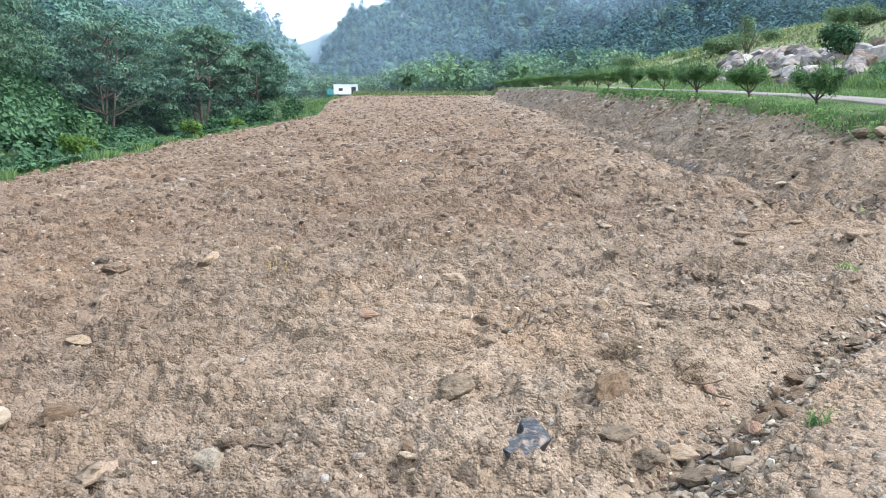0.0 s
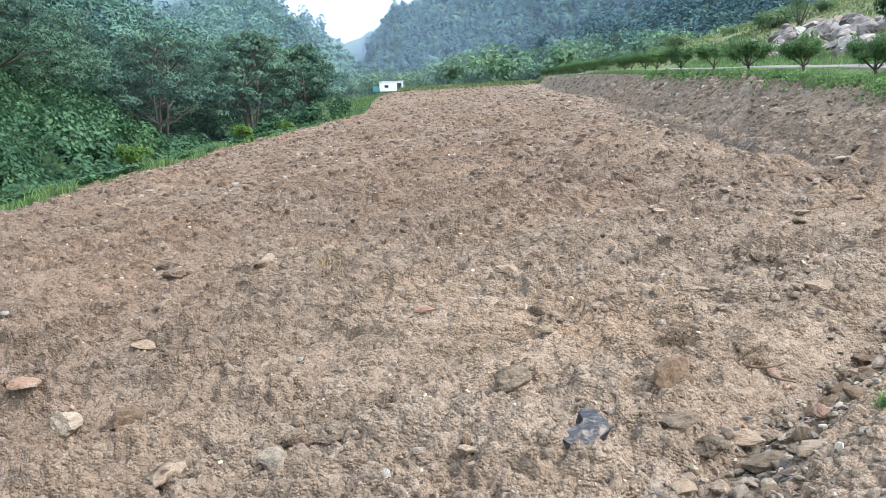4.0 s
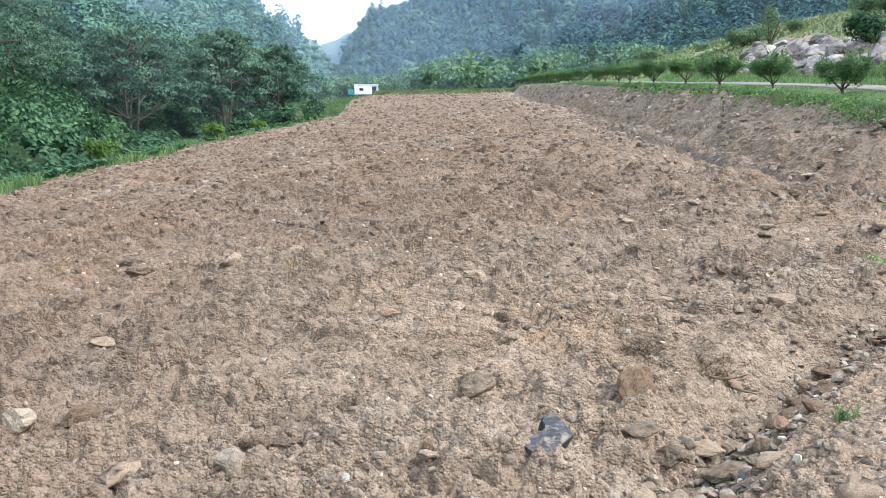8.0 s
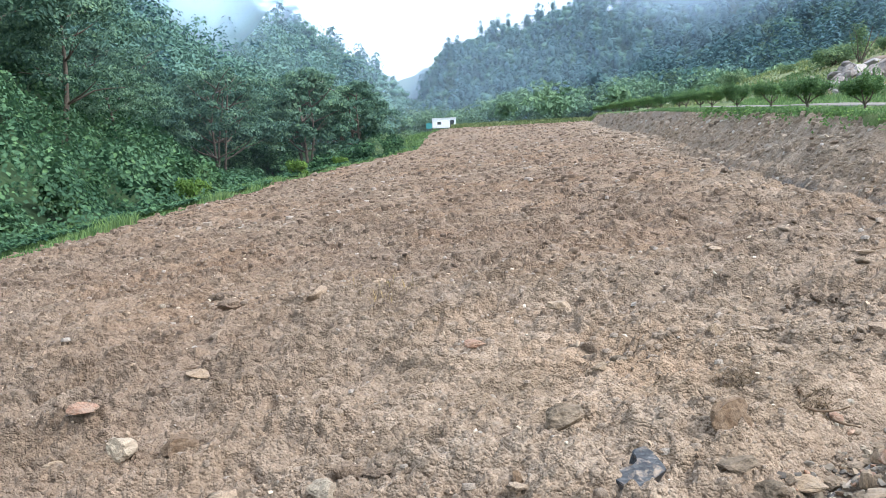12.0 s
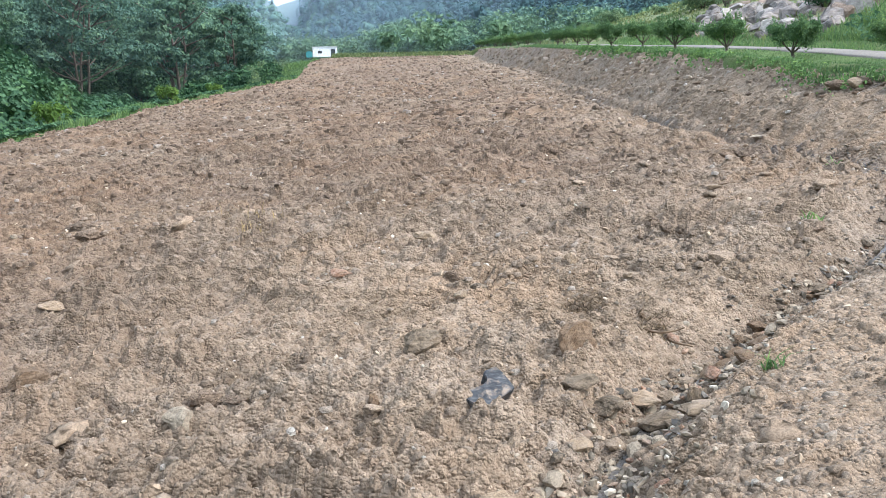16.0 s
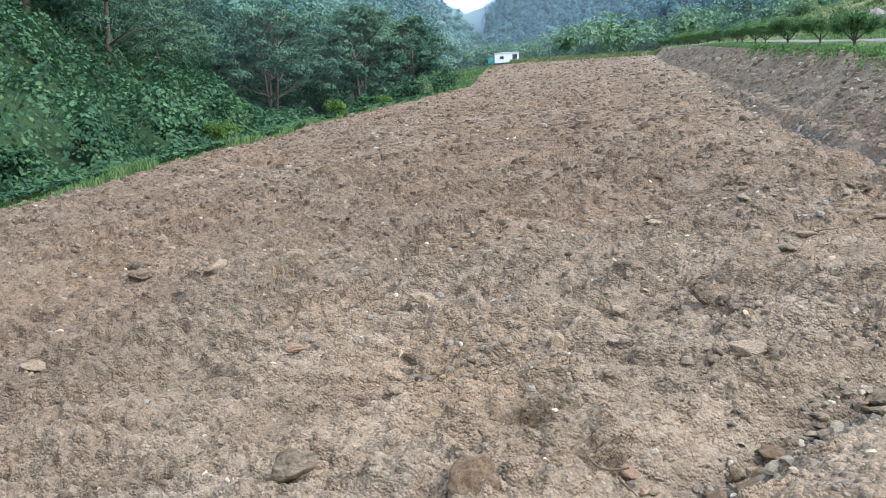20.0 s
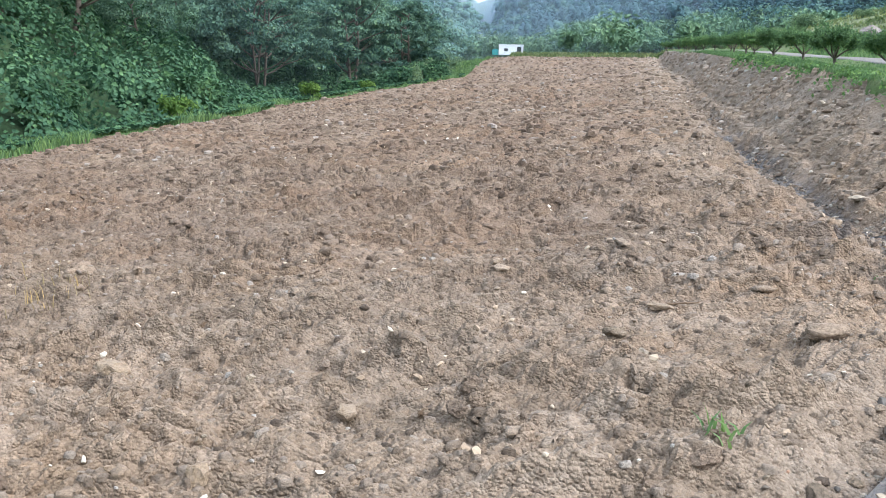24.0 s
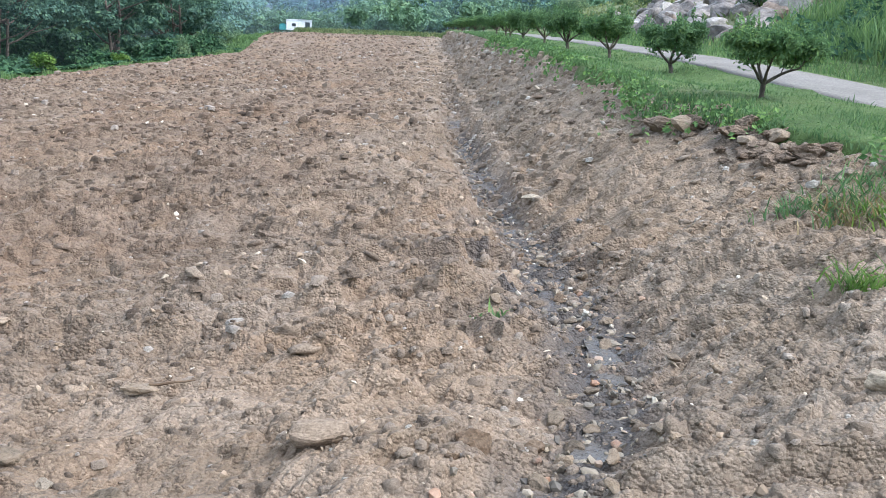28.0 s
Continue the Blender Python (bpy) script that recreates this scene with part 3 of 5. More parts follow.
def field_z(x, y):
    """Height of the tilled surface with its clods."""
    z = land(x, y)
    on_bank = step(0.45, 1.1, x - ditch_x(y)) * step(4.5, 7.5, y)
    bed = np.exp(-((x - ditch_x(y)) / 0.3) ** 2)
    strip = step(0.35, 0.8, x - ditch_x(y)) * (1 - step(5, 8, y))
    smoothed = fbm(x * 0.45 + 9, y * 0.6, 3, 85)
    near_lip = step(-0.95, -0.4, x - lip_x(y)) * step(9, 12, y)
    calm = (1 - 0.45 * near_lip) * (1 - 0.2 * on_bank) * (1 - 0.5 * bed) * (1 - 0.55 * strip) * (0.5 + 0.95 * smoothed)
    z = z + clods(x, y) * calm - 0.075 * np.exp(-((x - 0.32) ** 2 + (y - 3.42) ** 2) / 0.07)
    return z - 0.05 * near_lip + on_bank * (1 - near_lip) * (fbm(x * 2.2 + y, y * 1.5 - x, 4, 81) - 0.5) * 0.22


def field():
    ys = field_rows()
    outer, near, rest = 20, 600, 60
    y1 = ys[:, None]
    edge = FIELD_LEFT - 0.15 + 0.3 * (fbm(y1 * 0.7, y1 * 0 + 3, 3, 71) - 0.5)
    lip = lip_x(y1) + 0.12
    mid = np.maximum(edge + 0.5, -1.3 - 0.7 * np.clip(y1, 0, None))
    side = np.minimum(lip - 0.5, 1.9 + 0.62 * np.clip(y1 - 1.0, 0, None) + 1.2 * step(4, 6, y1))
    x = np.concatenate([edge + (mid - edge) * np.linspace(0, 1, outer, endpoint=False)[None, :], mid + (side - mid) * np.linspace(0, 1, near, endpoint=False)[None, :],
                        side + (lip - side) * np.linspace(0, 1, rest)[None, :]], 1)
    cols = outer + near + rest
    y = np.repeat(y1, cols, 1)
    z = field_z(x, y)
    me = mesh_of("field", np.stack([x, y, z], -1).reshape(-1, 3), grid_faces(len(ys), cols), SOIL)
    wet = np.exp(-((x - ditch_x(y) - 0.05) / 0.2) ** 2) * (0.35 + 0.65 * fbm(x * 3, y * 3, 3, 91)) * (1 - step(13, 24, y))
    seep = np.exp(-((x - 4.8) / 0.6) ** 2 - ((y - 10.3) / 1.7) ** 2) * step(0.45, 0.7, fbm(x * 5, y * 5, 3, 95))
    mud = np.exp(-((x - ditch_x(y) + 0.08) / 0.34) ** 2) * step(6.4, 7.2, y) * (1 - step(11, 13, y)) * step(0.3, 0.6, fbm(x * 6, y * 4, 3, 97))
    crust = np.exp(-((x - lip_x(y) + 0.25) / 0.3) ** 2) * step(10.4, 11.4, y) * (1 - step(13, 14, y)) * step(0.35, 0.6, fbm(x * 4, y * 4, 3, 99))
    # gully: damp bed, and the shade of the cut painted in as dark soil
    gully = np.exp(-((x - ditch_x(y) - 0.05) / 0.24) ** 2) * step(10.5, 12, y) * (1 - step(24, 34, y)) * step(0.3, 0.55, fbm(x * 4, y * 2, 3, 93))
    float_attr(me, "wet", np.clip(0.8 * wet + 0.8 * seep + 0.75 * mud + 0.6 * crust + 0.8 * gully, 0, 0.92))
    float_attr(me, "subsoil", step(0.3, 0.8, x - ditch_x(y)) * step(4.5, 7.5, y) * (1 - 0.35 * step(18, 34, y)) * (0.6 + 0.5 * fbm(x, y, 3, 98)))
    return tagged(new("field", me), "freshly tilled brown stony soil with clods and damp patches", "field", kind="structure")


FIELD = field()


def ball(sub):
    bm = bmesh.new()
    bmesh.ops.create_icosphere(bm, subdivisions=sub, radius=0.5)
    v = np.array([tuple(q.co) for q in bm.verts])
    f = np.array([[q.index for q in t.verts] for t in bm.faces])
    bm.free()
    return v, f


def chips(x, y, z, size, seed, flat=0.62, sub=1, jitter=0.09):
    """Small stones and clods, each a jittered, flattened lump lying anyhow on the ground."""
    g = np.random.default_rng(seed)
    bv, bf = ball(sub)
    n, m = len(x), len(bv)
    v = bv[None] * g.uniform(0.8, 1.2, (n, m, 1)) + g.normal(0, jitter, (n, m, 3))
    v = v * np.stack([g.uniform(0.9, 1.6, n), g.uniform(0.7, 1.15, n), flat * g.uniform(0.7, 1.4, n)], 1)[:, None, :]
    q = g.normal(0, 1, (n, 4)) * np.array([1, 0.28, 0.28, 1.0])
    q /= np.linalg.norm(q, axis=1)[:, None]
    w, a, b, c = q.T
    R = np.stack([1 - 2 * (b * b + c * c), 2 * (a * b - c * w), 2 * (a * c + b * w), 2 * (a * b + c * w), 1 - 2 * (a * a + c * c), 2 * (b * c - a * w),
                  2 * (a * c - b * w), 2 * (b * c + a * w), 1 - 2 * (a * a + b * b)], 1).reshape(n, 3, 3)
    v = np.einsum("nij,nkj->nki", R, v) * size[:, None, None] + np.stack([x, y, z], 1)[:, None, :]
    return v.reshape(-1, 3), (bf[None] + m * np.arange(n)[:, None, None]).reshape(-1, 3)


def crumb_shapes(x, y, z, size, seed):
    """Half-buried crumbs: a jagged foot, a shoulder and an off-centre top, open below."""
    g = np.random.default_rng(seed)
    n = len(x)
    a = (np.arange(5)[None] + g.uniform(-0.35, 0.35, (n, 5))) * (2 * math.pi / 5) + g.uniform(0, 6.3, (n, 1))
    r = g.uniform(0.42, 0.62, (n, 5))
    s = g.uniform(1.0, 2.2, (n, 1))
    turn = g.normal(0.1, 0.35, (n, 1))

    def turned(k, lo, hi):
        px, py = r * k * np.cos(a) * s, r * k * np.sin(a)
        return np.stack([px * np.cos(turn) - py * np.sin(turn), px * np.sin(turn) + py * np.cos(turn), g.uniform(lo, hi, (n, 5))], 2)
    foot, shoulder = turned(1.0, -0.45, -0.2), turned(g.uniform(0.65, 1.0, (n, 5)), 0.12, 0.44)
    top = np.stack([g.normal(0, 0.12, n), g.normal(0, 0.12, n), g.uniform(0.36, 0.6, n)], 1)[:, None, :]
    v = np.concatenate([foot, shoulder, top], 1) * size[:, None, None] + np.stack([x, y, z], 1)[:, None, :]
    t = []
    for i in range(5):
        j = (i + 1) % 5
        t += [(i, j, 5 + j), (i, 5 + j, 5 + i), (5 + i, 5 + j, 10)]
    return v.reshape(-1, 3), (np.array(t)[None] + 11 * np.arange(n)[:, None, None]).reshape(-1, 3)


def spread(g, y0, y1, n, rough=0.35):
    """Random places on the tilled ground, thicker where it is roughest."""
    y = y0 + (y1 - y0) * g.random(n)
    lo = np.maximum(FIELD_LEFT + 0.1, -1.2 - 0.78 * y)
    hi = np.minimum(lip_x(y) - 0.05, 2.6 + 0.95 * y)
    x = lo + (hi - lo) * g.random(n)
    keep = fbm(x * 0.8, y * 0.9, 3, 201) + 0.35 * fbm(x * 4, y * 4, 2, 205) > g.uniform(rough, rough + 0.5, n)
    return x[keep], y[keep]


def crumbs():
    g = np.random.default_rng(17)
    out = []
    bands = ((2.0, 5.0, 13000, 0.01, 0.04), (5.0, 9.0, 15000, 0.014, 0.05), (9.0, 13.0, 12000, 0.02, 0.065), (13.0, 19.0, 14000, 0.03, 0.1), (19.0, 42.0, 22000, 0.055, 0.16), (42.0, 118.0, 7000, 0.12, 0.3))
    for k, (y0, y1, n, s0, s1) in enumerate(bands):
        x, y = spread(g, y0, y1, n, 0.3)
        size = s0 + (s1 - s0) * g.random(len(x)) ** 3.4
        out.append(crumb_shapes(x, y, field_z(x, y), size, 301 + k))
    for pieces, round_off in ((out[:3], True), (out[3:], False)):
        v, f = joined(pieces)
        tagged(new("soil_crumbs", mesh_of("soil_crumbs", v, f, CRUMB, round_off)), "loose brown crumbs of soil over the tilled field", "clods", kind="stuff")
    out = []
    for k, (y0, y1, n, s0, s1) in enumerate(((2.0, 5.0, 1500, 0.022, 0.05), (5.0, 9.0, 1900, 0.026, 0.07), (9.0, 20.0, 2200, 0.04, 0.13))):
        x, y = spread(g, y0, y1, n, 0.42)
        size = s0 + (s1 - s0) * g.random(len(x)) ** 2.6
        out.append(chips(x, y, field_z(x, y) - size * 0.05, size, 311 + k, 0.55, 1, 0.08))
    v, f = joined(out)
    tagged(new("soil_clods", mesh_of("soil_clods", v, f, CRUMB, True)), "rough brown clods lying on the tilled field", "clods", kind="stuff")
    out = []
    bands = ((2.0, 5.0, 2400, 0.008, 0.035), (5.0, 9.0, 2600, 0.011, 0.045), (9.0, 17.0, 1500, 0.016, 0.07), (17.0, 42.0, 1300, 0.03, 0.11))
    for k, (y0, y1, n, s0, s1) in enumerate(bands):
        x, y = spread(g, y0, y1, n)
        size = s0 + (s1 - s0) * g.random(len(x)) ** 3.2
        out.append(chips(x, y, field_z(x, y) + size * 0.08, size, 321 + k))
    v, f = joined(out)
    tagged(new("stone_chips", mesh_of("stone_chips", v, f, CHIP)), "scattered stone chips and pebbles on the tilled field", "stones", kind="stuff")


def terrace():
    ys = np.concatenate([np.arange(-12, 6, 1.0), np.arange(6, 40, 0.3), np.arange(40, 126, 1.2)])
    cols = 90
    s = np.linspace(0, 1, cols) ** 1.6
    y = np.repeat(ys[:, None], cols, 1)
    left = lip_x(y) - 0.1 + 0.8 * (fbm(y * 1.4, y * 0, 5, 101, 0.65) - 0.5)
    x = left + (11.2 - left) * s[None, :]
    z = land(x, y) + 0.05 * (fbm(x * 1.5, y * 1.5, 3, 105) - 0.3) + 0.05 * step(0, 0.5, x - left) - 0.16 * (1 - step(0, 0.22, x - left))
    me = mesh_of("terrace", np.stack([x, y, z], -1).reshape(-1, 3), grid_faces(len(ys), cols), TURF, True)
    tagged(new("terrace", me), "grassy terrace between the tilled field and the road", "lawn", kind="structure")
    cols = 70
    s = np.linspace(0, 1, cols)
    y = np.repeat(ys[:, None], cols, 1)
    x = 11.15 + 45 * s[None, :] ** 1.7 + 0 * y
    z = land(x, y) + 0.5 * (fbm(x * 0.35, y * 0.35, 4, 111) - 0.5) * step(11.2, 13, x)
    me = mesh_of("hillside", np.stack([x, y, z], -1).reshape(-1, 3), grid_faces(len(ys), cols), MEADOW, True)
    tagged(new("hillside", me), "yellow-green rough meadow on the slope above the road", "hillside", kind="structure")


terrace()


def road():
    ys = np.concatenate([np.arange(-12, 60, 0.5), np.arange(60, 124, 2.0)])
    prof = [(8.95, -0.12), (8.97, 0.055), (9.1, 0.075), (9.7, 0.085), (10.3, 0.075), (10.42, 0.055), (10.44, -0.12)]
    y = np.repeat(ys[:, None], len(prof), 1)
    x = np.array([p[0] for p in prof])[None, :] + 0.06 * (fbm(y * 0.5, y * 0, 3, 121) - 0.5)
    z = smooth_tab(y, TERRACE, 1.0) + np.array([p[1] for p in prof])[None, :]
    me = mesh_of("road", np.stack([x, y, z], -1).reshape(-1, 3), grid_faces(len(ys), len(prof)), ROAD, True)
    tagged(new("road", me), "narrow pale concrete farm road above the field", "road", kind="structure")


road()


# ---------------------------------------------------------------- foliage
def leaves(centres, normals, size, ratio=0.6, droop=0.0, seed=1, scatter=0.55):
    """Folded diamond leaves at the centres, turned to the normals."""
    g = np.random.default_rng(seed)
    n = len(centres)
    nor = normals + g.normal(0, scatter, (n, 3))
    nor /= np.linalg.norm(nor, axis=1)[:, None] + 1e-9
    t = g.normal(0, 1, (n, 3))
    t[:, 2] -= droop
    t -= (t * nor).sum(1)[:, None] * nor
    t /= np.linalg.norm(t, axis=1)[:, None] + 1e-9
    b = np.cross(nor, t)
    s = (np.asarray(size) * g.uniform(0.65, 1.35, n))[:, None]
    v = np.stack([centres - t * s * 0.5, centres + b * s * ratio * 0.5 + nor * s * 0.12, centres + t * s * 0.55, centres - b * s * ratio * 0.5 + nor * s * 0.12], 1)
    return v.reshape(-1, 3), np.arange(4 * n).reshape(-1, 4)


def crown_points(g, n, lobes, shell=0.72, upper=0.62):
    """Points near the skin of a group of ellipsoid lobes (x, y, z, rx, ry, rz), and outward normals."""
    lobes = np.array(lobes, float)
    w = (lobes[:, 3] * lobes[:, 4] + lobes[:, 3] * lobes[:, 5])
    pick = g.choice(len(lobes), n, p=w / w.sum())
    d = g.normal(0, 1, (n, 3))
    d[:, 2] = np.where(g.random(n) < upper, np.abs(d[:, 2]), d[:, 2])
    d /= np.linalg.norm(d, axis=1)[:, None]
    rad = shell + (1.06 - shell) * g.random(n)
    p = lobes[pick, :3] + d * lobes[pick, 3:] * rad[:, None]
    return p, d


def tube(points, radii, sides=6):
    """A tapering limb along the points."""
    pts = [Vector(p) for p in points]
    vs, fs = [], []
    for i, (p, r) in enumerate(zip(pts, radii)):
        d = (pts[min(i + 1, len(pts) - 1)] - pts[max(i - 1, 0)]).normalized()
        q = d.to_track_quat("Z", "Y")
        for k in range(sides):
            a = 2 * math.pi * k / sides
            vs.append(p + q @ Vector((r * math.cos(a), r * math.sin(a), 0)))
    for i in range(len(pts) - 1):
        for k in range(sides):
            a, b = i * sides + k, i * sides + (k + 1) % sides
            fs.append((a, b, b + sides, a + sides))
    return np.array(vs), np.array(fs)


def joined(pieces):
    vs, fs, o = [], [], 0
    for v, f in pieces:
        vs.append(v)
        fs.append(np.asarray(f) + o)
        o += len(v)
    return np.concatenate(vs), np.concatenate(fs)


crumbs()


# ---------------------------------------------------------------- orchard
def limb(g, start, way, length, r0, r1, bends=4, wander=0.12):
    p, d, pts = np.array(start, float), np.array(way, float), []
    for i in range(bends + 1):
        pts.append(p.copy())
        d = d / np.linalg.norm(d)
        p = p + d * length / bends
        d = d + g.normal(0, wander, 3) + np.array([0, 0, 0.06])
    return pts, np.linspace(r0, r1, bends + 1)


def orchard_tree(seed, height=1.25, spread=0.62):
    g = np.random.default_rng(seed)
    root = new("orchard_tree")
    wood, tips = [], []
    fork = 0.2 * height
    pts, rad = limb(g, (0, 0, -0.05), (g.normal(0, 0.12), g.normal(0, 0.12), 1), fork + 0.05, 0.05, 0.042, 3, 0.08)
    wood.append(tube(pts, rad, 7))
    base = pts[-1]
    n = 4 + int(g.integers(0, 2))
    for k in range(n):
        a = 2 * math.pi * (k + g.uniform(-0.25, 0.25)) / n
        pts, rad = limb(g, base, (math.cos(a), math.sin(a), g.uniform(0.55, 1.0)), spread * g.uniform(0.8, 1.1), 0.032, 0.014, 4, 0.15)
        wood.append(tube(pts, rad, 5))
        for j in (2, 3, 4, 4):
            q, rr = limb(g, pts[j], (math.cos(a) * 0.5 + g.normal(0, 0.5), math.sin(a) * 0.5 + g.normal(0, 0.5), 1.1), height * g.uniform(0.25, 0.5), 0.012, 0.004, 3, 0.2)
            wood.append(tube(q, rr, 4))
            tips.append(q)
    v, f = joined(wood)
    part("trunk", mesh_of("orchard_trunk", v, f, BARK, True), root, "short forked dark trunk and limbs")
    lobes = []
    for q in tips:
        c = q[2]
        lobes.append((c[0], c[1], min(max(c[2], height * 0.36), height * 0.74), 0.26 * spread / 0.6, 0.26 * spread / 0.6, 0.21))
    p, d = crown_points(g, 7600, lobes, 0.3)
    up = d * 0.6 + np.array([0, 0, 0.2])
    v1 = leaves(p, up, 0.08, 0.42, 0.2, seed + 5)
    shoots = []
    for q in tips:
        for k in range(5):
            s = np.array(q[-1]) + g.normal(0, 0.05, 3)
            w = np.array([g.normal(0, 0.2), g.normal(0, 0.2), 1.0])
            ln = g.uniform(0.08, 0.26)
            m = 9
            c = s[None, :] + w[None, :] * (np.linspace(0, ln, m))[:, None]
            shoots.append(c)
    c = np.concatenate(shoots)
    v2 = leaves(c, g.normal(0, 1, c.shape), 0.075, 0.38, -0.6, seed + 6)
    v, f = joined([v1, v2])
    part("crown", mesh_of("orchard_crown", v, f, ORCHARD_LEAF), root)
    return tagged(root, "low bushy fruit tree with dark green leaves on grass", "tree", "row of orchard trees")


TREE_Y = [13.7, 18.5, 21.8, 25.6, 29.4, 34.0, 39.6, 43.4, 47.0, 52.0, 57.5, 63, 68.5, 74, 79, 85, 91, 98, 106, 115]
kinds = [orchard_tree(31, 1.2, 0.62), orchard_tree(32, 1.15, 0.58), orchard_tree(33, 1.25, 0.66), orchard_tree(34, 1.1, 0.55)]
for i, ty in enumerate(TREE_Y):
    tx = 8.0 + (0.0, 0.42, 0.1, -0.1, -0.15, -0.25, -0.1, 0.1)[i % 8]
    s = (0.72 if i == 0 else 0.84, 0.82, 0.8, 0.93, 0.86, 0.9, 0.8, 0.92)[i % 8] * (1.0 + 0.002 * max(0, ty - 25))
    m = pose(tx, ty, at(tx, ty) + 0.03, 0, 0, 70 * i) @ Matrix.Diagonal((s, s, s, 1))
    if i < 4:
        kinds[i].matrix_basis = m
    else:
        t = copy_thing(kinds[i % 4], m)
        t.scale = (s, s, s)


# ---------------------------------------------------------------- broadleaf trees and bushes
def broad_tree(seed, height, spread, mat, name="tree", n=5200, leaf=0.42, trunks=1, low=0.25, label="", lobes_n=16):
    g = np.random.default_rng(seed)
    root = new(name)
    wood, lobes = [], []
    for k in range(trunks):
        lean = (g.normal(0, 0.14), g.normal(0, 0.14), 1)
        off = (g.normal(0, 0.05 * height) if trunks > 1 else 0, g.normal(0, 0.03 * height) if trunks > 1 else 0, -0.5)
        pts, rad = limb(g, off, lean, height * 0.8, 0.022 * height / trunks ** 0.5, 0.006 * height, 6, 0.07)
        wood.append(tube(pts, rad, 8))
        for j in range(2, 7):
            for q in range(2):
                a = g.uniform(0, 2 * math.pi)
                lp, lr = limb(g, pts[j], (math.cos(a), math.sin(a), 0.45), spread * g.uniform(0.35, 0.75), 0.008 * height, 0.002 * height, 4, 0.12)
                wood.append(tube(lp, lr, 5))
    mid, half = height * (0.9 + low) / 2, height * (0.98 - low) / 2
    for k in range(lobes_n):
        a, up = g.uniform(0, 2 * math.pi), g.uniform(-0.75, 1.0)
        out = g.uniform(0.62, 1.0) * (1 + 0.22 * math.sin(3 * a + seed) + 0.12 * math.sin(5 * a))
        rr = spread * math.sqrt(1 - up * up) * out * 0.92
        s = spread * g.uniform(0.13, 0.25)
        lobes.append((rr * math.cos(a), rr * math.sin(a), mid + half * up * g.uniform(0.75, 1.0), s, s, s * 0.55))
    v, f = joined(wood)
    part("trunk", mesh_of(name + "_trunk", v, f, BARK, True), root, "grey-brown trunk with limbs")
    p, d = crown_points(g, n, lobes, 0.75, 0.85)
    v, f = leaves(p, d, leaf, 0.6, 0.3, seed + 3, 0.3)
    part("crown", mesh_of(name + "_crown", v, f, mat), root)
    return tagged(root, label or "tall broadleaf tree with layered dark green crown", "tree", "trees along the gully")


def put(ob, x, y, turn=0, s=1.0, dz=0.0):
    ob.matrix_basis = pose(x, y, at(x, y) + dz, 0, 0, turn) @ Matrix.Diagonal((s, s, s, 1))
    ob.scale = (s, s, s)
    return ob


def again(ob, x, y, turn=0, s=1.0, dz=0.0):
    t = copy_thing(ob, pose(x, y, at(x, y) + dz, 0, 0, turn))
    t.scale = (s, s, s)
    return t


T1 = put(broad_tree(51, 13.0, 7.0, BROAD_LEAF, n=14000, leaf=0.34, trunks=3, low=0.3, lobes_n=120, label="spreading dark green tree with several thin trunks at the field edge"), -31, 75, 0, 0.9)
T2 = put(broad_tree(52, 12.0, 5.0, BROAD_LEAF, n=9000, leaf=0.36, trunks=2, low=0.12, lobes_n=90), -24, 82)
T3 = put(broad_tree(53, 11.5, 6.0, BROAD_LEAF, n=10000, leaf=0.27, trunks=1, low=0.22, lobes_n=90, label="large dark oak-like tree with a leaning trunk on the slope"), -28, 39)
for k, (x, y, s, src) in enumerate([(-38, 66, 0.6, T2), (-42, 80, 0.62, T1), (-22, 96, 0.9, T2), (-27, 108, 0.75, T1), (-30, 98, 0.9, T1), (-48, 70, 0.7, T2), (-36, 52, 0.7, T2),
                                    (-40, 100, 1.0, T2), (-52, 92, 0.6, T1), (-27, 118, 0.9, T2), (-38, 125, 1.0, T1), (-46, 55, 0.6, T1), (-38, 42, 0.8, T2), (-40, 30, 0.9, T2),
                                    (-60, 75, 0.75, T2), (-34, 140, 0.9, T2), (-40, 150, 0.7, T1), (-58, 110, 0.45, T1), (-26.5, 42.5, 0.8, T3), (-28, 51, 0.55, T3), (-35, 88, 0.75, T2),
                                    (-46, 104, 0.7, T2), (-33, 60, 0.45, T3), (-44, 72, 0.5, T3)]):
    again(src, x, y, 67 * k, s)


def bush(seed, w, h, mat, n, leaf, name="bush", label="", cat="bush"):
    g = np.random.default_rng(seed)
    lobes = []
    for k in range(9):
        a, rr = g.uniform(0, 2 * math.pi), w * 0.55 * math.sqrt(g.random())
        s = w * g.uniform(0.25, 0.45)
        lobes.append((rr * math.cos(a), rr * math.sin(a), h * g.uniform(0.2, 0.72), s, s, h * 0.32))
    p, d = crown_points(g, n, lobes, 0.55)
    p[:, 2] = np.abs(p[:, 2])
    v, f = leaves(p, d + np.array([0, 0, 0.4]), leaf, 0.6, 0.3, seed)
    root = new(name)
    stems = []
    for k in range(5):
        a = 1.25 * k
        pts, rad = limb(g, (0, 0, -0.1), (0.5 * math.cos(a), 0.5 * math.sin(a), 1), h * 0.8, 0.02 * h + 0.01, 0.006, 4, 0.15)
        stems.append(tube(pts, rad, 5))
    sv, sf = joined(stems)
    part("stems", mesh_of(name + "_stems", sv, sf, BARK, True), root)
    part("crown", mesh_of(name + "_crown", v, f, mat), root)
    return tagged(root, label or "rounded green bush at the field edge", cat)


lime = put(bush(61, 0.9, 1.2, LIME_LEAF, 900, 0.16, label="bright yellow-green young bush at the field edge"), -13.9, 44.8, 0, 0.85)
again(lime, -14.6, 32.5, 80, 0.95)
again(lime, -14.2, 56, 20, 0.7)
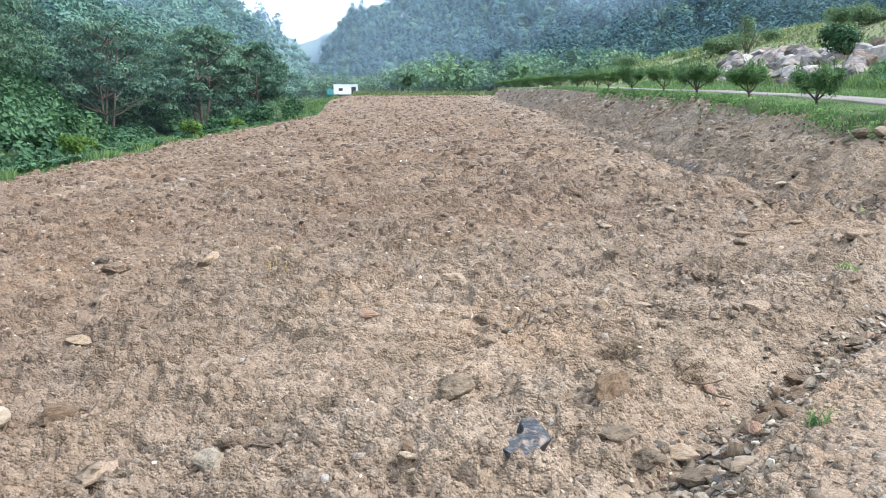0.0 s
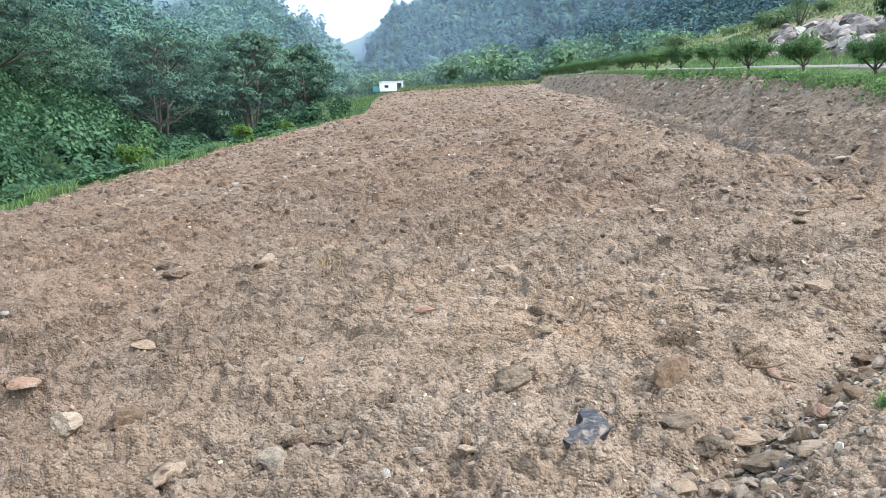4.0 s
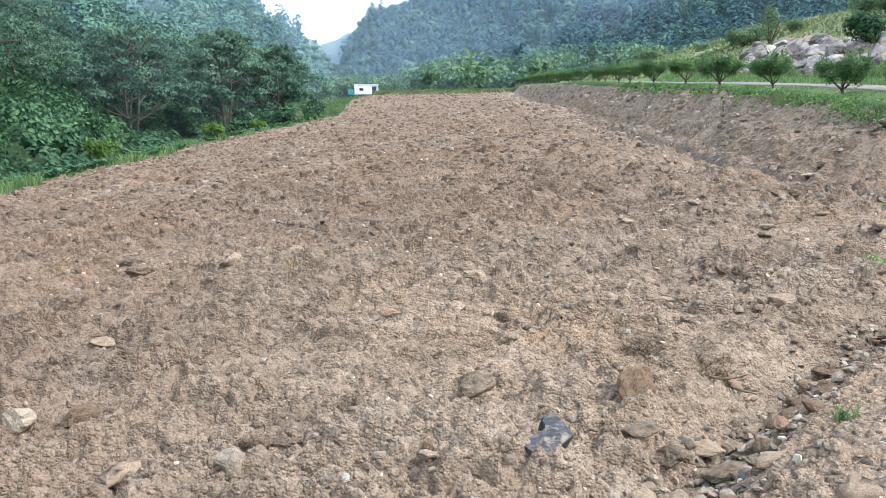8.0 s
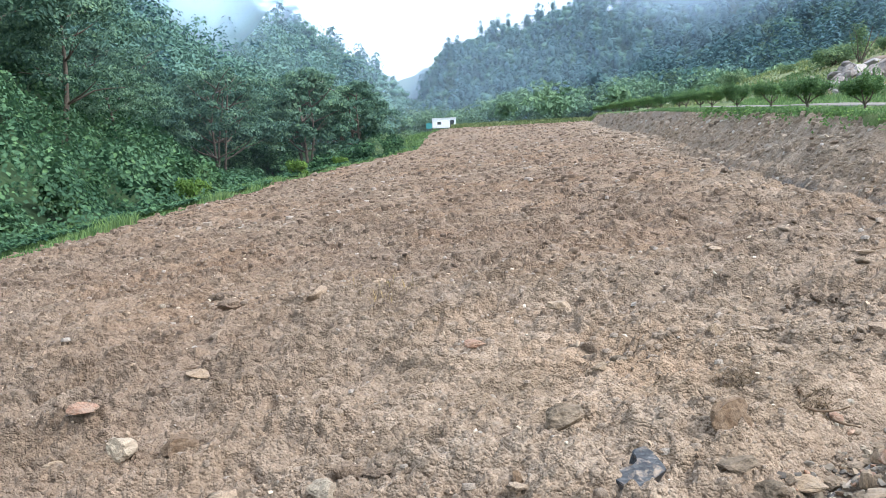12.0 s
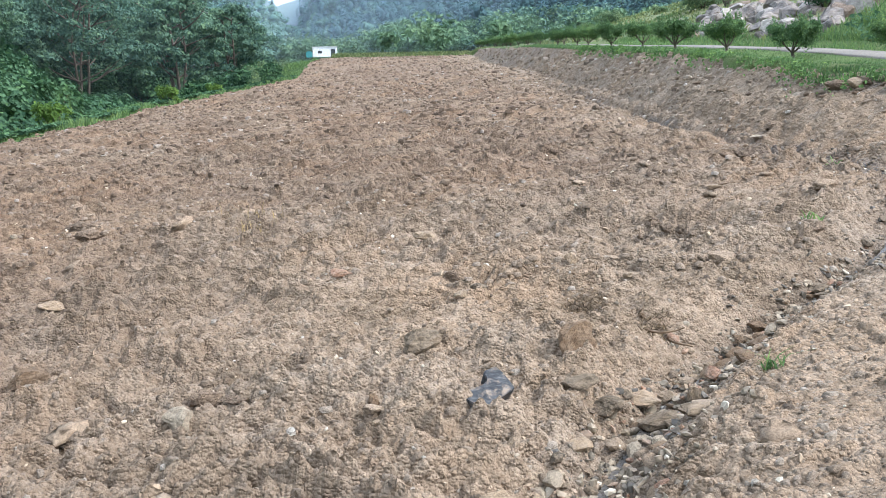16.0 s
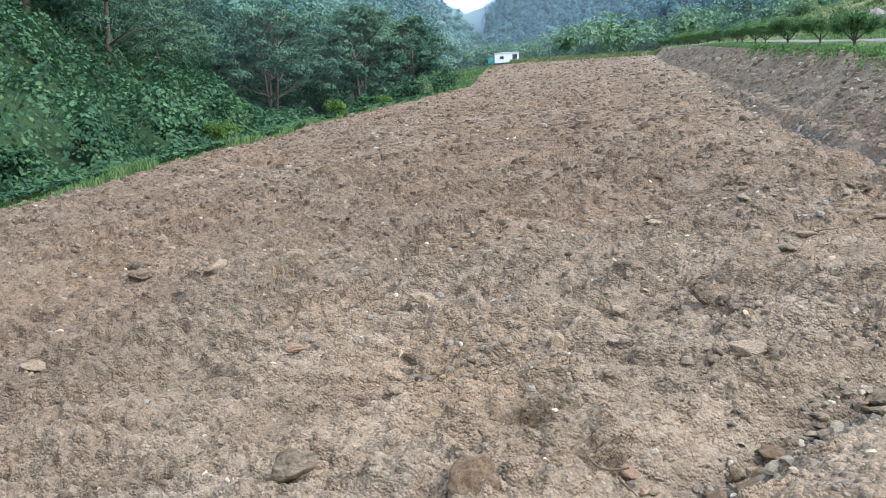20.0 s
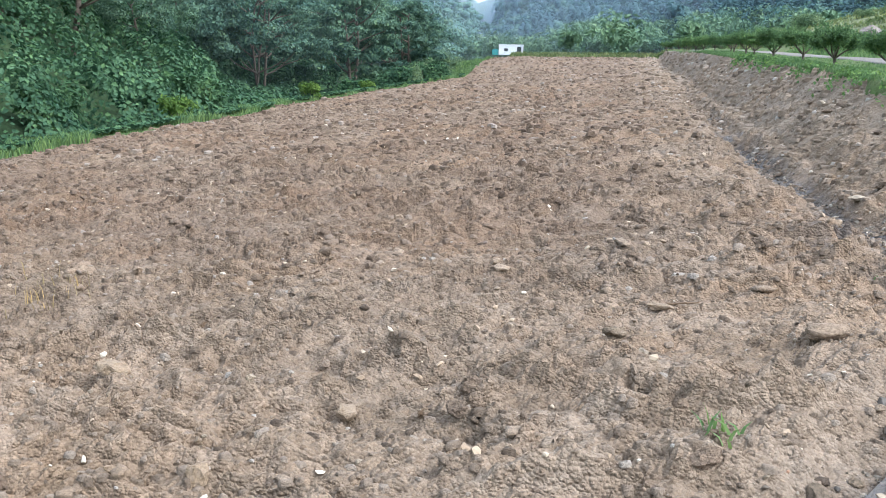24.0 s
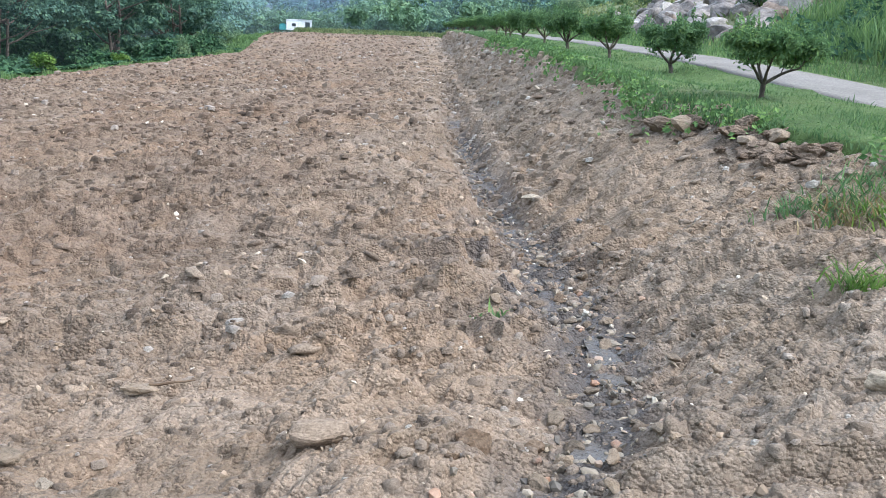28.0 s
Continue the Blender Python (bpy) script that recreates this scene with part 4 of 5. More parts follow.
green = put(bush(62, 2.2, 2.6, VINE_LEAF, 2600, 0.26, label="leafy green bush below the field edge"), -17.8, 39.1)
for k, (x, y, s) in enumerate([(-16.2, 60, 1.0), (-15.5, 68, 1.1), (-14.9, 76, 1.0), (-15.6, 83, 0.9), (-17.8, 90, 1.1), (-19.5, 97, 1.1), (-21, 106, 1.2), (-23, 116, 1.3),
                               (-19, 78, 1.2), (-27, 80, 1.3), (-33, 82, 1.4), (-24, 90, 1.2), (-36, 74, 1.2), (-30, 88, 1.5), (-18.5, 30, 0.7), (-17.5, 24, 0.6), (-17, 18, 0.6)]):
    again(green, x, y, 50 * k, s)


pale = put(bush(66, 2.4, 3.6, PALE_LEAF, 3000, 0.24, label="light green leafy bush at the corner of the field"), -15.9, 80)
for k, (x, y, s) in enumerate([(-15.1, 71, 0.7), (-17.3, 91, 1.0), (-18.6, 103, 1.1), (-17.8, 86, 0.8), (-16.4, 96, 0.8)]):
    again(pale, x, y, 75 * k, s)


# climbing vines and scrub that blanket the western slope
def scrub():
    g = np.random.default_rng(71)
    n = 150000
    y = 8 + 80 * g.random(n)
    x = FIELD_LEFT - 0.2 - 34 * g.random(n) ** 1.3

    def hump(x, y):
        return (step(0.25, 0.8, fbm(x * 0.3, y * 0.3, 3, 131)) * 3.0 + 1.9 * np.abs(fbm(x * 0.8, y * 0.8, 3, 133) - 0.5) * 2) * step(1.0, 4.5, FIELD_LEFT - x) * (1 - 0.6 * step(-26, -22, np.degrees(np.arctan2(x, y)))) + 0.25
    h = hump(x, y)
    z = land(x, y) + h * (0.68 + 0.36 * g.random(n))
    e = 0.4
    nor = np.stack([-(hump(x + e, y) - h) / e * 0.9, -(hump(x, y + e) - h) / e * 0.9, np.ones(n)], 1)
    size = 0.075 + 0.0034 * np.hypot(x, y)
    v, f = leaves(np.stack([x, y, z], 1), nor, size, 0.8, 0.3, 72, 0.4)
    tagged(new("vine_scrub", mesh_of("vine_scrub", v, f, VINE_LEAF)), "dense green vines and scrub covering the slope", "shrubs", kind="stuff")


scrub()


# ---------------------------------------------------------------- woods on the mountains
def conifer_points(g, h, n):
    """Points on the tiers of an old pine: broad below, rounded above."""
    u = g.random(n) ** 0.8
    tier = 0.75 + 0.5 * ((u * 6) % 1.0)
    r = (np.sqrt(1 - 0.97 * u * u) * h * 0.19 * tier) * g.uniform(0.7, 1.1, n)
    a = g.uniform(0, 2 * math.pi, n)
    p = np.stack([r * np.cos(a), r * np.sin(a), h * (0.2 + 0.8 * u)], 1)
    d = np.stack([np.cos(a) * 0.7, np.sin(a) * 0.7, np.full(n, 0.9)], 1)
    return p, d


def lobe_cores(lobes, seed):
    """Closed leafy masses inside the crowns."""
    g = np.random.default_rng(seed)
    bv, bf = ball(1)
    lobes = np.array(lobes)
    n, m = len(lobes), len(bv)
    v = bv[None] * g.uniform(1.1, 1.55, (n, m, 1)) * lobes[:, None, 3:] + lobes[:, None, :3]
    return v.reshape(-1, 3), (bf[None] + m * np.arange(n)[:, None, None]).reshape(-1, 3)


def woods():
    g = np.random.default_rng(81)
    out = {"conifer_wood": ([], [], [], []), "hill_wood": ([], [], [], [])}
    count = 0
    while count < 3900:
        az = g.uniform(-52, 38)
        foot = float(tab(az, FOOT))
        r = foot * (0.97 + 0.66 * g.random())
        x, y = r * math.sin(math.radians(az)), r * math.cos(math.radians(az))
        if -32 < x < 12 and y < 205:
            continue
        o = np.array((x, y, at(x, y)))
        count += 1
        up = (r - foot) / (0.6 * foot)
        size = float(np.clip(0.0043 * r, 0.55, 1.0))
        if g.random() < (0.5 if az > -9 else 0.08 + 0.3 * (up > 0.75)):
            h = g.uniform(9, 15)
            p, d = conifer_points(g, h, 105 if r > 160 else 160)
            lobes = [(0, 0, h * 0.4, h * 0.15, h * 0.15, h * 0.2), (0, 0, h * 0.72, h * 0.11, h * 0.11, h * 0.2)]
            kind = "conifer_wood"
        else:
            h = g.uniform(6, 10.5)
            lobes = [(g.normal(0, h * 0.17), g.normal(0, h * 0.17), h * g.uniform(0.35, 0.85), h * 0.27, h * 0.27, h * 0.16) for k in range(6)]
            p, d = crown_points(g, 92 if r > 160 else 170, lobes, 0.75)
            d = d + np.array([0, 0, 0.2])
            kind = "hill_wood"
        vv, nn, ss, cc = out[kind]
        vv.append(p + o), nn.append(d), ss.append(np.full(len(p), size))
        if r > 205:
            cc.extend((a + o[0], b + o[1], c + o[2], e, f, q) for a, b, c, e, f, q in lobes)
    for nm, mt, lab in (("conifer_wood", HAZED_PINE_LEAF, "dark pines, tinted haze-blue, rising up the misty mountain sides"), ("hill_wood", HAZED_FAR_LEAF, "mixed green woodland, tinted haze-blue, on the mountain slopes")):
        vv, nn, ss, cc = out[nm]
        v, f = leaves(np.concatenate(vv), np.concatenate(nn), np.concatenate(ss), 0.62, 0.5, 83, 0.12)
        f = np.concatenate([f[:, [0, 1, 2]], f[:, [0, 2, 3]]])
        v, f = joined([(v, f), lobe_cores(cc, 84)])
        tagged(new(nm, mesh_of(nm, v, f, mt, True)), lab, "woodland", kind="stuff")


woods()


# ---------------------------------------------------------------- sheets for low cloud and haze
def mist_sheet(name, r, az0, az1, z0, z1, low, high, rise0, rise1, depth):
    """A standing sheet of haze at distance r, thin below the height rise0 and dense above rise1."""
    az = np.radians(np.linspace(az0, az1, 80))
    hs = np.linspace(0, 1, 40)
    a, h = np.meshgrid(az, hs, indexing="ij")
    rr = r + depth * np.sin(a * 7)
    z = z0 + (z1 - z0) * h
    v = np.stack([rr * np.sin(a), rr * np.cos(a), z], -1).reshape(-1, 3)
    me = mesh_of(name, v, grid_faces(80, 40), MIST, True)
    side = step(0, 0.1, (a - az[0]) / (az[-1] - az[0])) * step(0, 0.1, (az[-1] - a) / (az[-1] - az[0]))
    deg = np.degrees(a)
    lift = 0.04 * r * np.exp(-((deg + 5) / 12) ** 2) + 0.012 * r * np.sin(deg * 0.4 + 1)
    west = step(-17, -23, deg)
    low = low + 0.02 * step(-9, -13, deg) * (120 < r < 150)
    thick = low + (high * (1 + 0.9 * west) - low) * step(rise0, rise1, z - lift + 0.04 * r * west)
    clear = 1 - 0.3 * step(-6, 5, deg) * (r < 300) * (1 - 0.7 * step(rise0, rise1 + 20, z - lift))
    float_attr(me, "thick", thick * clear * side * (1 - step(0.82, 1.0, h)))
    ob = tagged(new(name, me), "thin pale-blue sheet standing in for low cloud and haze between the slopes", "mist", kind="structure")
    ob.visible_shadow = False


# mist_thin is an added veil of haze before the nearer western trees
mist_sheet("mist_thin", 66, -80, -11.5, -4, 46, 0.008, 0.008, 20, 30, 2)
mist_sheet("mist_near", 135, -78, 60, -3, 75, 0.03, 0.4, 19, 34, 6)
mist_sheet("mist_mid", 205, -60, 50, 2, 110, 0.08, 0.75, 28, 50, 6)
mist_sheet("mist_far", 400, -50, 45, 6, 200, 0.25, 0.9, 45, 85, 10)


# ---------------------------------------------------------------- the white hut
def box(name, lo, hi, mat, bevel=0.0):
    bm = bmesh.new()
    bmesh.ops.create_cube(bm, size=1)
    for v in bm.verts:
        v.co = Vector([(lo[i] + hi[i]) / 2 + v.co[i] * (hi[i] - lo[i]) for i in range(3)])
    if bevel:
        bmesh.ops.bevel(bm, geom=bm.edges[:], offset=bevel, segments=2, affect="EDGES")
    me = bpy.data.meshes.new(name)
    bm.to_mesh(me)
    bm.free()
    me.materials.append(mat)
    return me


def hut():
    root = new("site_hut")
    root.matrix_basis = pose(-22.7, 190, 8.8, 0, 0, 8)
    W, D, H = 2.75, 1.5, 2.15
    part("front_wall_west", box("hut_w", (-W, -D, 0), (1.25, -D + 0.1, H), WALL_WHITE, 0.02), root)
    part("front_wall_east", box("hut_e", (2.35, -D, 0), (W, -D + 0.1, H), WALL_WHITE, 0.02), root)
    part("lintel", box("hut_l", (1.25, -D, 1.75), (2.35, -D + 0.1, H), WALL_WHITE, 0.02), root)
    part("side_wall", box("hut_s1", (-W, -D + 0.1, 0), (-W + 0.1, D, H), WALL_WHITE, 0.02), root)
    part("side_wall", box("hut_s2", (W - 0.1, -D + 0.1, 0), (W, D, H), WALL_WHITE, 0.02), root)
    part("back_wall", box("hut_b", (-W + 0.1, D - 0.1, 0), (W - 0.1, D, H), WALL_WHITE, 0.02), root)
    part("roof", box("hut_r", (-W - 0.1, -D - 0.15, H), (W + 0.1, D + 0.1, H + 0.09), WALL_WHITE, 0.02), root)
    win = part("window", box("hut_win", (-1.6, -D - 0.03, 0.75), (-0.7, -D - 0.005, 1.4), DARK_OPEN), root, "small dark window")
    part("frame", box("hut_frame", (-1.68, -D - 0.045, 1.4), (-0.62, -D - 0.005, 1.47), WALL_WHITE), win)
    # a near-black panel takes the place of the shaded interior
    part("door", box("hut_door", (1.3, -D + 0.04, 0), (2.3, -D + 0.08, 1.72), DARK_OPEN), root, "dark panel standing in for the shade inside the open doorway")
    tagged(root, "small white site hut with dark doorway and window", "hut")
    tank = new("water_tank")
    tank.matrix_basis = pose(-26.2, 189.6, 8.75)
    part("body", box("tank_body", (-0.7, -0.6, 0), (0.7, 0.6, 1.25), TEAL, 0.12), tank)
    part("lid", box("tank_lid", (-0.4, -0.4, 1.25), (0.4, 0.4, 1.4), TEAL, 0.05), tank)
    tagged(tank, "teal plastic tank standing beside the white hut", "tank")


hut()


# ---------------------------------------------------------------- grass
def blades(x, y, z, length, width, lean, seed):
    """Bent grass blades of two facets."""
    g = np.random.default_rng(seed)
    n = len(x)
    a = g.uniform(0, 2 * math.pi, n)
    w = np.stack([np.cos(a), np.sin(a), np.zeros(n)], 1) * (width * 0.5)[:, None]
    b = g.uniform(0, 2 * math.pi, n)
    out = np.stack([np.cos(b), np.sin(b), np.zeros(n)], 1) * (lean * g.uniform(0.3, 1.3, n) * length)[:, None]
    o = np.stack([x, y, z], 1)
    up = np.array([0, 0, 1.0])[None] * length[:, None]
    v = np.stack([o - w, o + w, o + out * 0.35 + up * 0.6 + w * 0.8, o + out * 0.35 + up * 0.6 - w * 0.8, o + out + up * 0.95], 1)
    k = 5 * np.arange(n)[:, None]
    tri = np.concatenate([k + np.array([[0, 1, 2]]), k + np.array([[0, 2, 3]]), k + np.array([[3, 2, 4]])])
    return v.reshape(-1, 3), tri


def grass():
    g = np.random.default_rng(91)
    # terrace
    n = 46000
    y = 6.5 + 50 * g.random(n) ** 2.0
    lo = lip_x(y) - 0.05 - 0.35 * step(11.5, 13.5, y) * (1 - step(13.5, 16, y))
    x = lo + (8.95 - lo) * g.random(n) ** 1.15
    patch = fbm(x * 1.2, y * 1.2, 3, 141)
    ln = (0.035 + 0.1 * patch ** 2 + 0.035 * g.random(n)) * (1 + 0.5 * (g.random(n) < 0.08))
    v, f = blades(x, y, land(x, y) + 0.0, ln, 0.006 + 0.0007 * y, 0.5, 92)
    tagged(new("terrace_grass", mesh_of("terrace_grass", v, f, GRASS)), "short bright green grass on the terrace", "grass", kind="stuff")
    # far verge of the road
    n = 9000
    y = 8 + 40 * g.random(n) ** 1.5
    x = 10.5 + 1.2 * g.random(n)
    v, f = blades(x, y, land(x, y), 0.08 + 0.16 * g.random(n), 0.008 + 0.0007 * y, 0.5, 94)
    tagged(new("verge_grass", mesh_of("verge_grass", v, f, GRASS)), "rough green grass along the road verge", "grass", kind="stuff")
    # fringe along the field's west edge
    n = 26000
    y = 9 + 100 * g.random(n) ** 1.4
    d = g.random(n) ** 1.6
    x = FIELD_LEFT + 0.3 - 2.7 * d - 0.9 * (fbm(y * 0.5, y * 0, 3, 151) - 0.3)
    ln = 0.08 + 0.36 * step(0.3, 0.8, fbm(x * 0.6, y * 0.6, 3, 155)) * g.uniform(0.4, 1.3, n)
    z = np.maximum(land(x, y), bank_low(np.full(n, FIELD_LEFT), y) - 0.35)
    v, f = blades(x, y, z, ln, 0.012 + 0.0009 * y, 0.45, 96)
    tagged(new("edge_grass", mesh_of("edge_grass", v, f, GRASS)), "tall bright grass fringing the field edge", "grass", kind="stuff")
    # leafy thicket and tall grass beyond the road
    n = 7000
    y = g.uniform(9, 22, n)
    x = 11.2 + 5.0 * g.random(n)
    hump = 0.25 + 0.8 * step(0.4, 0.7, fbm(x * 0.7, y * 0.7, 3, 191))
    z = land(x, y) + hump * g.uniform(0.45, 1.0, n)
    v, f = leaves(np.stack([x, y, z], 1), np.tile(np.array([-0.3, -0.5, 0.8]), (n, 1)), 0.13, 0.5, 0.3, 98)
    tagged(new("roadside_thicket", mesh_of("roadside_thicket", v, f, VINE_LEAF)), "dense leafy green thicket on the slope above the road", "shrubs", kind="stuff")
    n = 15000
    y = g.uniform(8, 24, n)
    x = 11.3 + 4.5 * g.random(n)
    v, f = blades(x, y, land(x, y), 0.25 + 0.7 * g.random(n) * step(0.3, 0.6, fbm(x * 0.8, y * 0.8, 3, 193)), np.full(n, 0.03), 0.45, 99)
    tagged(new("tall_grass", mesh_of("tall_grass", v, f, GRASS)), "tall bright green grass on the slope above the road", "grass", kind="stuff")


grass()


def lip_weeds():
    """Leafy weeds hanging over the ragged lip of the bank."""
    g = np.random.default_rng(99)
    n = 5000
    y = 9.5 + 26 * g.random(n) ** 1.4
    x = lip_x(y) - 0.02 - 0.3 * step(11.5, 13.5, y) * (1 - step(13.5, 16, y)) + 0.16 * g.normal(0, 1, n)
    keep = fbm(x * 1.5, y * 1.5, 3, 181) > g.uniform(0.35, 0.6, n)
    x, y = x[keep], y[keep]
    z = land(x, y) + 0.02 + 0.16 * g.random(len(x)) * fbm(x * 2, y * 2, 2, 185)
    v, f = leaves(np.stack([x, y, z], 1), np.tile(np.array([-0.4, -0.5, 0.7]), (len(x), 1)), 0.03 + 0.0022 * y, 0.7, 0.4, 98)
    tagged(new("lip_weeds", mesh_of("lip_weeds", v, f, WEED_LEAF)), "low leafy weeds along the lip of the bank", "weeds", kind="stuff")


lip_weeds()


def tuft(x, y, n, ln, mat, name, label, seed, spread=0.18, lean=0.8, width=0.012, dz=0.0):
    g = np.random.default_rng(seed)
    px, py = g.normal(0, spread, n), g.normal(0, spread, n)
    pz = field_z(px + x, py + y) - field_z(np.array([x]), np.array([y]))[0] + dz
    v, f = blades(px, py, pz, ln * g.uniform(0.5, 1.2, n), np.full(n, width), lean, seed)
    ob = new(name, mesh_of(name, v, f, mat))
    ob.matrix_basis = pose(x, y, float(field_z(np.array([x]), np.array([y]))[0]))
    return tagged(ob, label, "plant", kind="stuff")


for k, (x, y, n, ln, sp, mat) in enumerate([(6.9, 9.7, 170, 0.15, 0.14, GRASS), (7.05, 9.4, 150, 0.15, 0.13, LIME_LEAF), (6.65, 9.8, 90, 0.12, 0.09, GRASS), (6.35, 8.35, 110, 0.12, 0.07, LIME_LEAF),
                                            (7.3, 9.95, 140, 0.12, 0.15, GRASS), (6.85, 9.5, 80, 0.16, 0.12, DRY)]):
    tuft(x, y, n, ln, mat, "grass_tuft", "dry yellow grass hanging on the earth bank" if mat is DRY else "tuft of long green grass hanging on the earth bank", 400 + k, sp, 1.4)
tuft(2.78, 3.85, 30, 0.1, GRASS, "weed_tuft", "small green weed clump beside the ditch", 421, 0.05, 1.2, 0.016)
tuft(3.12, 6.2, 26, 0.07, GRASS, "weed_tuft", "small yellow-green weed growing in the tilled soil", 422, 0.05, 1.0, 0.016)
tuft(4.59, 8.9, 30, 0.06, GRASS, "weed_tuft", "small green weed at the edge of the ditch", 423, 0.05, 1.0, 0.014)
tuft(-1.74, 7.05, 45, 0.07, GRASS, "weed_tuft", "limp green weed lying on the tilled soil", 424, 0.09, 1.3, 0.016)
tuft(1.72, 3.6, 25, 0.09, GRASS, "weed_tuft", "pale green sprig beside the ditch stones", 425, 0.03, 1.3, 0.012)
tuft(-1.68, 8.3, 60, 0.14, DRY, "straw_tuft", "thin dry stalks standing in the tilled soil", 426, 0.16, 0.4, 0.008)
tuft(1.05, 4.75, 320, 0.04, ROOT, "root_clump", "clump of brown roots and straw on the soil", 427, 0.07, 3.0, 0.005)
tuft(1.38, 4.42, 220, 0.045, ROOT, "root_clump", "bundle of brown roots sticking from the soil", 428, 0.06, 2.5, 0.005)


def root_stick(x, y, length, turn, r=0.008):
    g = np.random.default_rng(int(x * 100 + y * 10) % 9999)
    pts, rad = limb(g, (0, 0, 0.03), (1, 0, -0.05), length, r, r * 0.5, 5, 0.12)
    v, f = tube(pts, rad, 6)
    ob = new("root_stick", mesh_of("root_stick", v, f, BROWN_STONE, True))
    ob.matrix_basis = pose(x, y, float(field_z(np.array([x]), np.array([y]))[0]), 0, 0, turn)
    tagged(ob, "thin brown root lying on the tilled soil", "root")


for x, y, ln, turn in ((1.32, 4.36, 0.26, -62), (1.44, 4.3, 0.2, -75), (3.0, 7.96, 0.2, 10), (-3.0, 6.2, 0.22, 20), (5.9, 10.3, 0.3, 60)):
    root_stick(x, y, ln, turn)


# ---------------------------------------------------------------- stones
def stone_mesh(name, seed, mat, sub=3, cuts=11, rough=0.035, crumbly=False, near=0.3):
    """A broken stone about 1 across: a ball cut by random planes, its skin roughened."""
    g = np.random.default_rng(seed)
    bm = bmesh.new()
    bmesh.ops.create_icosphere(bm, subdivisions=sub, radius=0.62)
    dirs = g.normal(0, 1, (cuts, 3))
    dirs /= np.linalg.norm(dirs, axis=1)[:, None]
    reach = g.uniform(near, near + 0.17, cuts)
    for v in bm.verts:
        for d, r in zip(dirs, reach):
            dv = Vector(d)
            k = v.co.dot(dv)
            if k > r:
                v.co -= dv * (k - r) * 0.92
        v.co += v.co.normalized() * rough * (noise.noise(v.co * 4.0 + Vector((seed, 0, 0))) + 0.5 * noise.noise(v.co * 11.0 + Vector((seed, 3, 0))))
        if crumbly:
            v.co += v.co.normalized() * 0.05 * (abs(noise.noise(v.co * 7.0 + Vector((0, seed, 0)))) * 2 - 0.6) + noise.noise_vector(v.co * 5.0 + Vector((0, 0, seed))) * 0.04
    me = bpy.data.meshes.new(name)
    bm.to_mesh(me)
    bm.free()
    me.materials.append(mat)
    return me


def stone(name, x, y, size, mat, seed, label, turn=0, sink=0.3, tilt=(0, 0), cat="stone", group="", sub=3):
    crumbly = mat is CLOD
    ob = new(name, stone_mesh(name, seed, mat, 4 if crumbly else sub, 9 if crumbly else 12, 0.1 if crumbly else 0.09, crumbly))
    z = float(field_z(np.array([x]), np.array([y]))[0])
    ob.matrix_basis = pose(x, y, z + 0.015 + size[2] * (0.36 - sink), tilt[0], tilt[1], turn) @ Matrix.Diagonal((*size, 1))
    return tagged(ob, label, cat, group)


def slate():
    """An angular broken slate with a sharp notch, half sunk in the soil."""
    bm = bmesh.new()
    outline = [(-0.14, 0.005), (-0.114, 0.013), (-0.06, 0.02), (-0.005, 0.022), (0.022, 0.05), (0.03, 0.085), (0.018, 0.12), (0.025, 0.15), (0.083, 0.158), (0.112, 0.115),
               (0.136, 0.026), (0.14, -0.006), (0.06, -0.06), (0.01, -0.1), (-0.031, -0.145), (-0.08, -0.1), (-0.12, -0.045)]
    lo = [bm.verts.new((x * 0.95 - 0.01, y * 0.9 + 0.02, -0.085)) for x, y in outline]
    hi = [bm.verts.new((x, y, 0.012 * math.sin(23 * x + 31 * y))) for x, y in outline]
    n = len(outline)
    bm.faces.new(hi)
    for i in range(n):
        bm.faces.new((lo[i], lo[(i + 1) % n], hi[(i + 1) % n], hi[i]))
    bm.faces.new(lo[::-1])
    bmesh.ops.bevel(bm, geom=bm.edges[:], offset=0.005, segments=2, affect="EDGES")
    bmesh.ops.triangulate(bm, faces=bm.faces[:])
    me = bpy.data.meshes.new("slate")
    bm.to_mesh(me)
    bm.free()
    me.materials.append(BLUE_STONE)
    ob = new("slate_stone", me)
    ob.matrix_basis = pose(0.34, 3.5, float(field_z(np.array([0.34]), np.array([3.5]))[0]) + 0.125, 20, 0, 8)
    tagged(ob, "angular blue-grey wet slate half sunk in the soil", "stone")


slate()
stone("dark_stone", 0.03, 4.1, (0.2, 0.18, 0.14), DARK_STONE, 46, "rounded dark grey stone lying on the tilled soil", 20, 0.1)
stone("brown_stone", 0.85, 4.03, (0.21, 0.14, 0.21), BROWN_STONE, 44, "square brown stone sunk in the soil", 15, 0.1)
stone("grey_stone", -1.12, 3.6, (0.15, 0.14, 0.14), PALE_STONE, 3, "pale grey rough stone beside a dark clod", 40)
stone("dark_clod", -1.05, 3.8, (0.13, 0.1, 0.11), CLOD, 4, "dark crumbly clod of damp soil", 0, cat="clod")
stone("dark_clod", -0.9, 3.76, (0.13, 0.06, 0.04), CLOD, 5, "dark flat clod of damp soil", -10, cat="clod")
stone("white_stone", -2.62, 4.42, (0.17, 0.16, 0.14), PALE_STONE, 6, "chalky white angular stone on the soil", 30)
stone("grey_stone", -2.3, 4.5, (0.22, 0.16, 0.13), BROWN_STONE, 7, "brownish grey stone sunk in the soil", 50)
stone("grey_stone", -2.95, 4.3, (0.16, 0.1, 0.06), STONE, 8, "flat grey stone on the soil", 10)
stone("reddish_stone", -3.1, 4.85, (0.19, 0.13, 0.08), RED_STONE, 9, "flat reddish stone on the soil", 0)
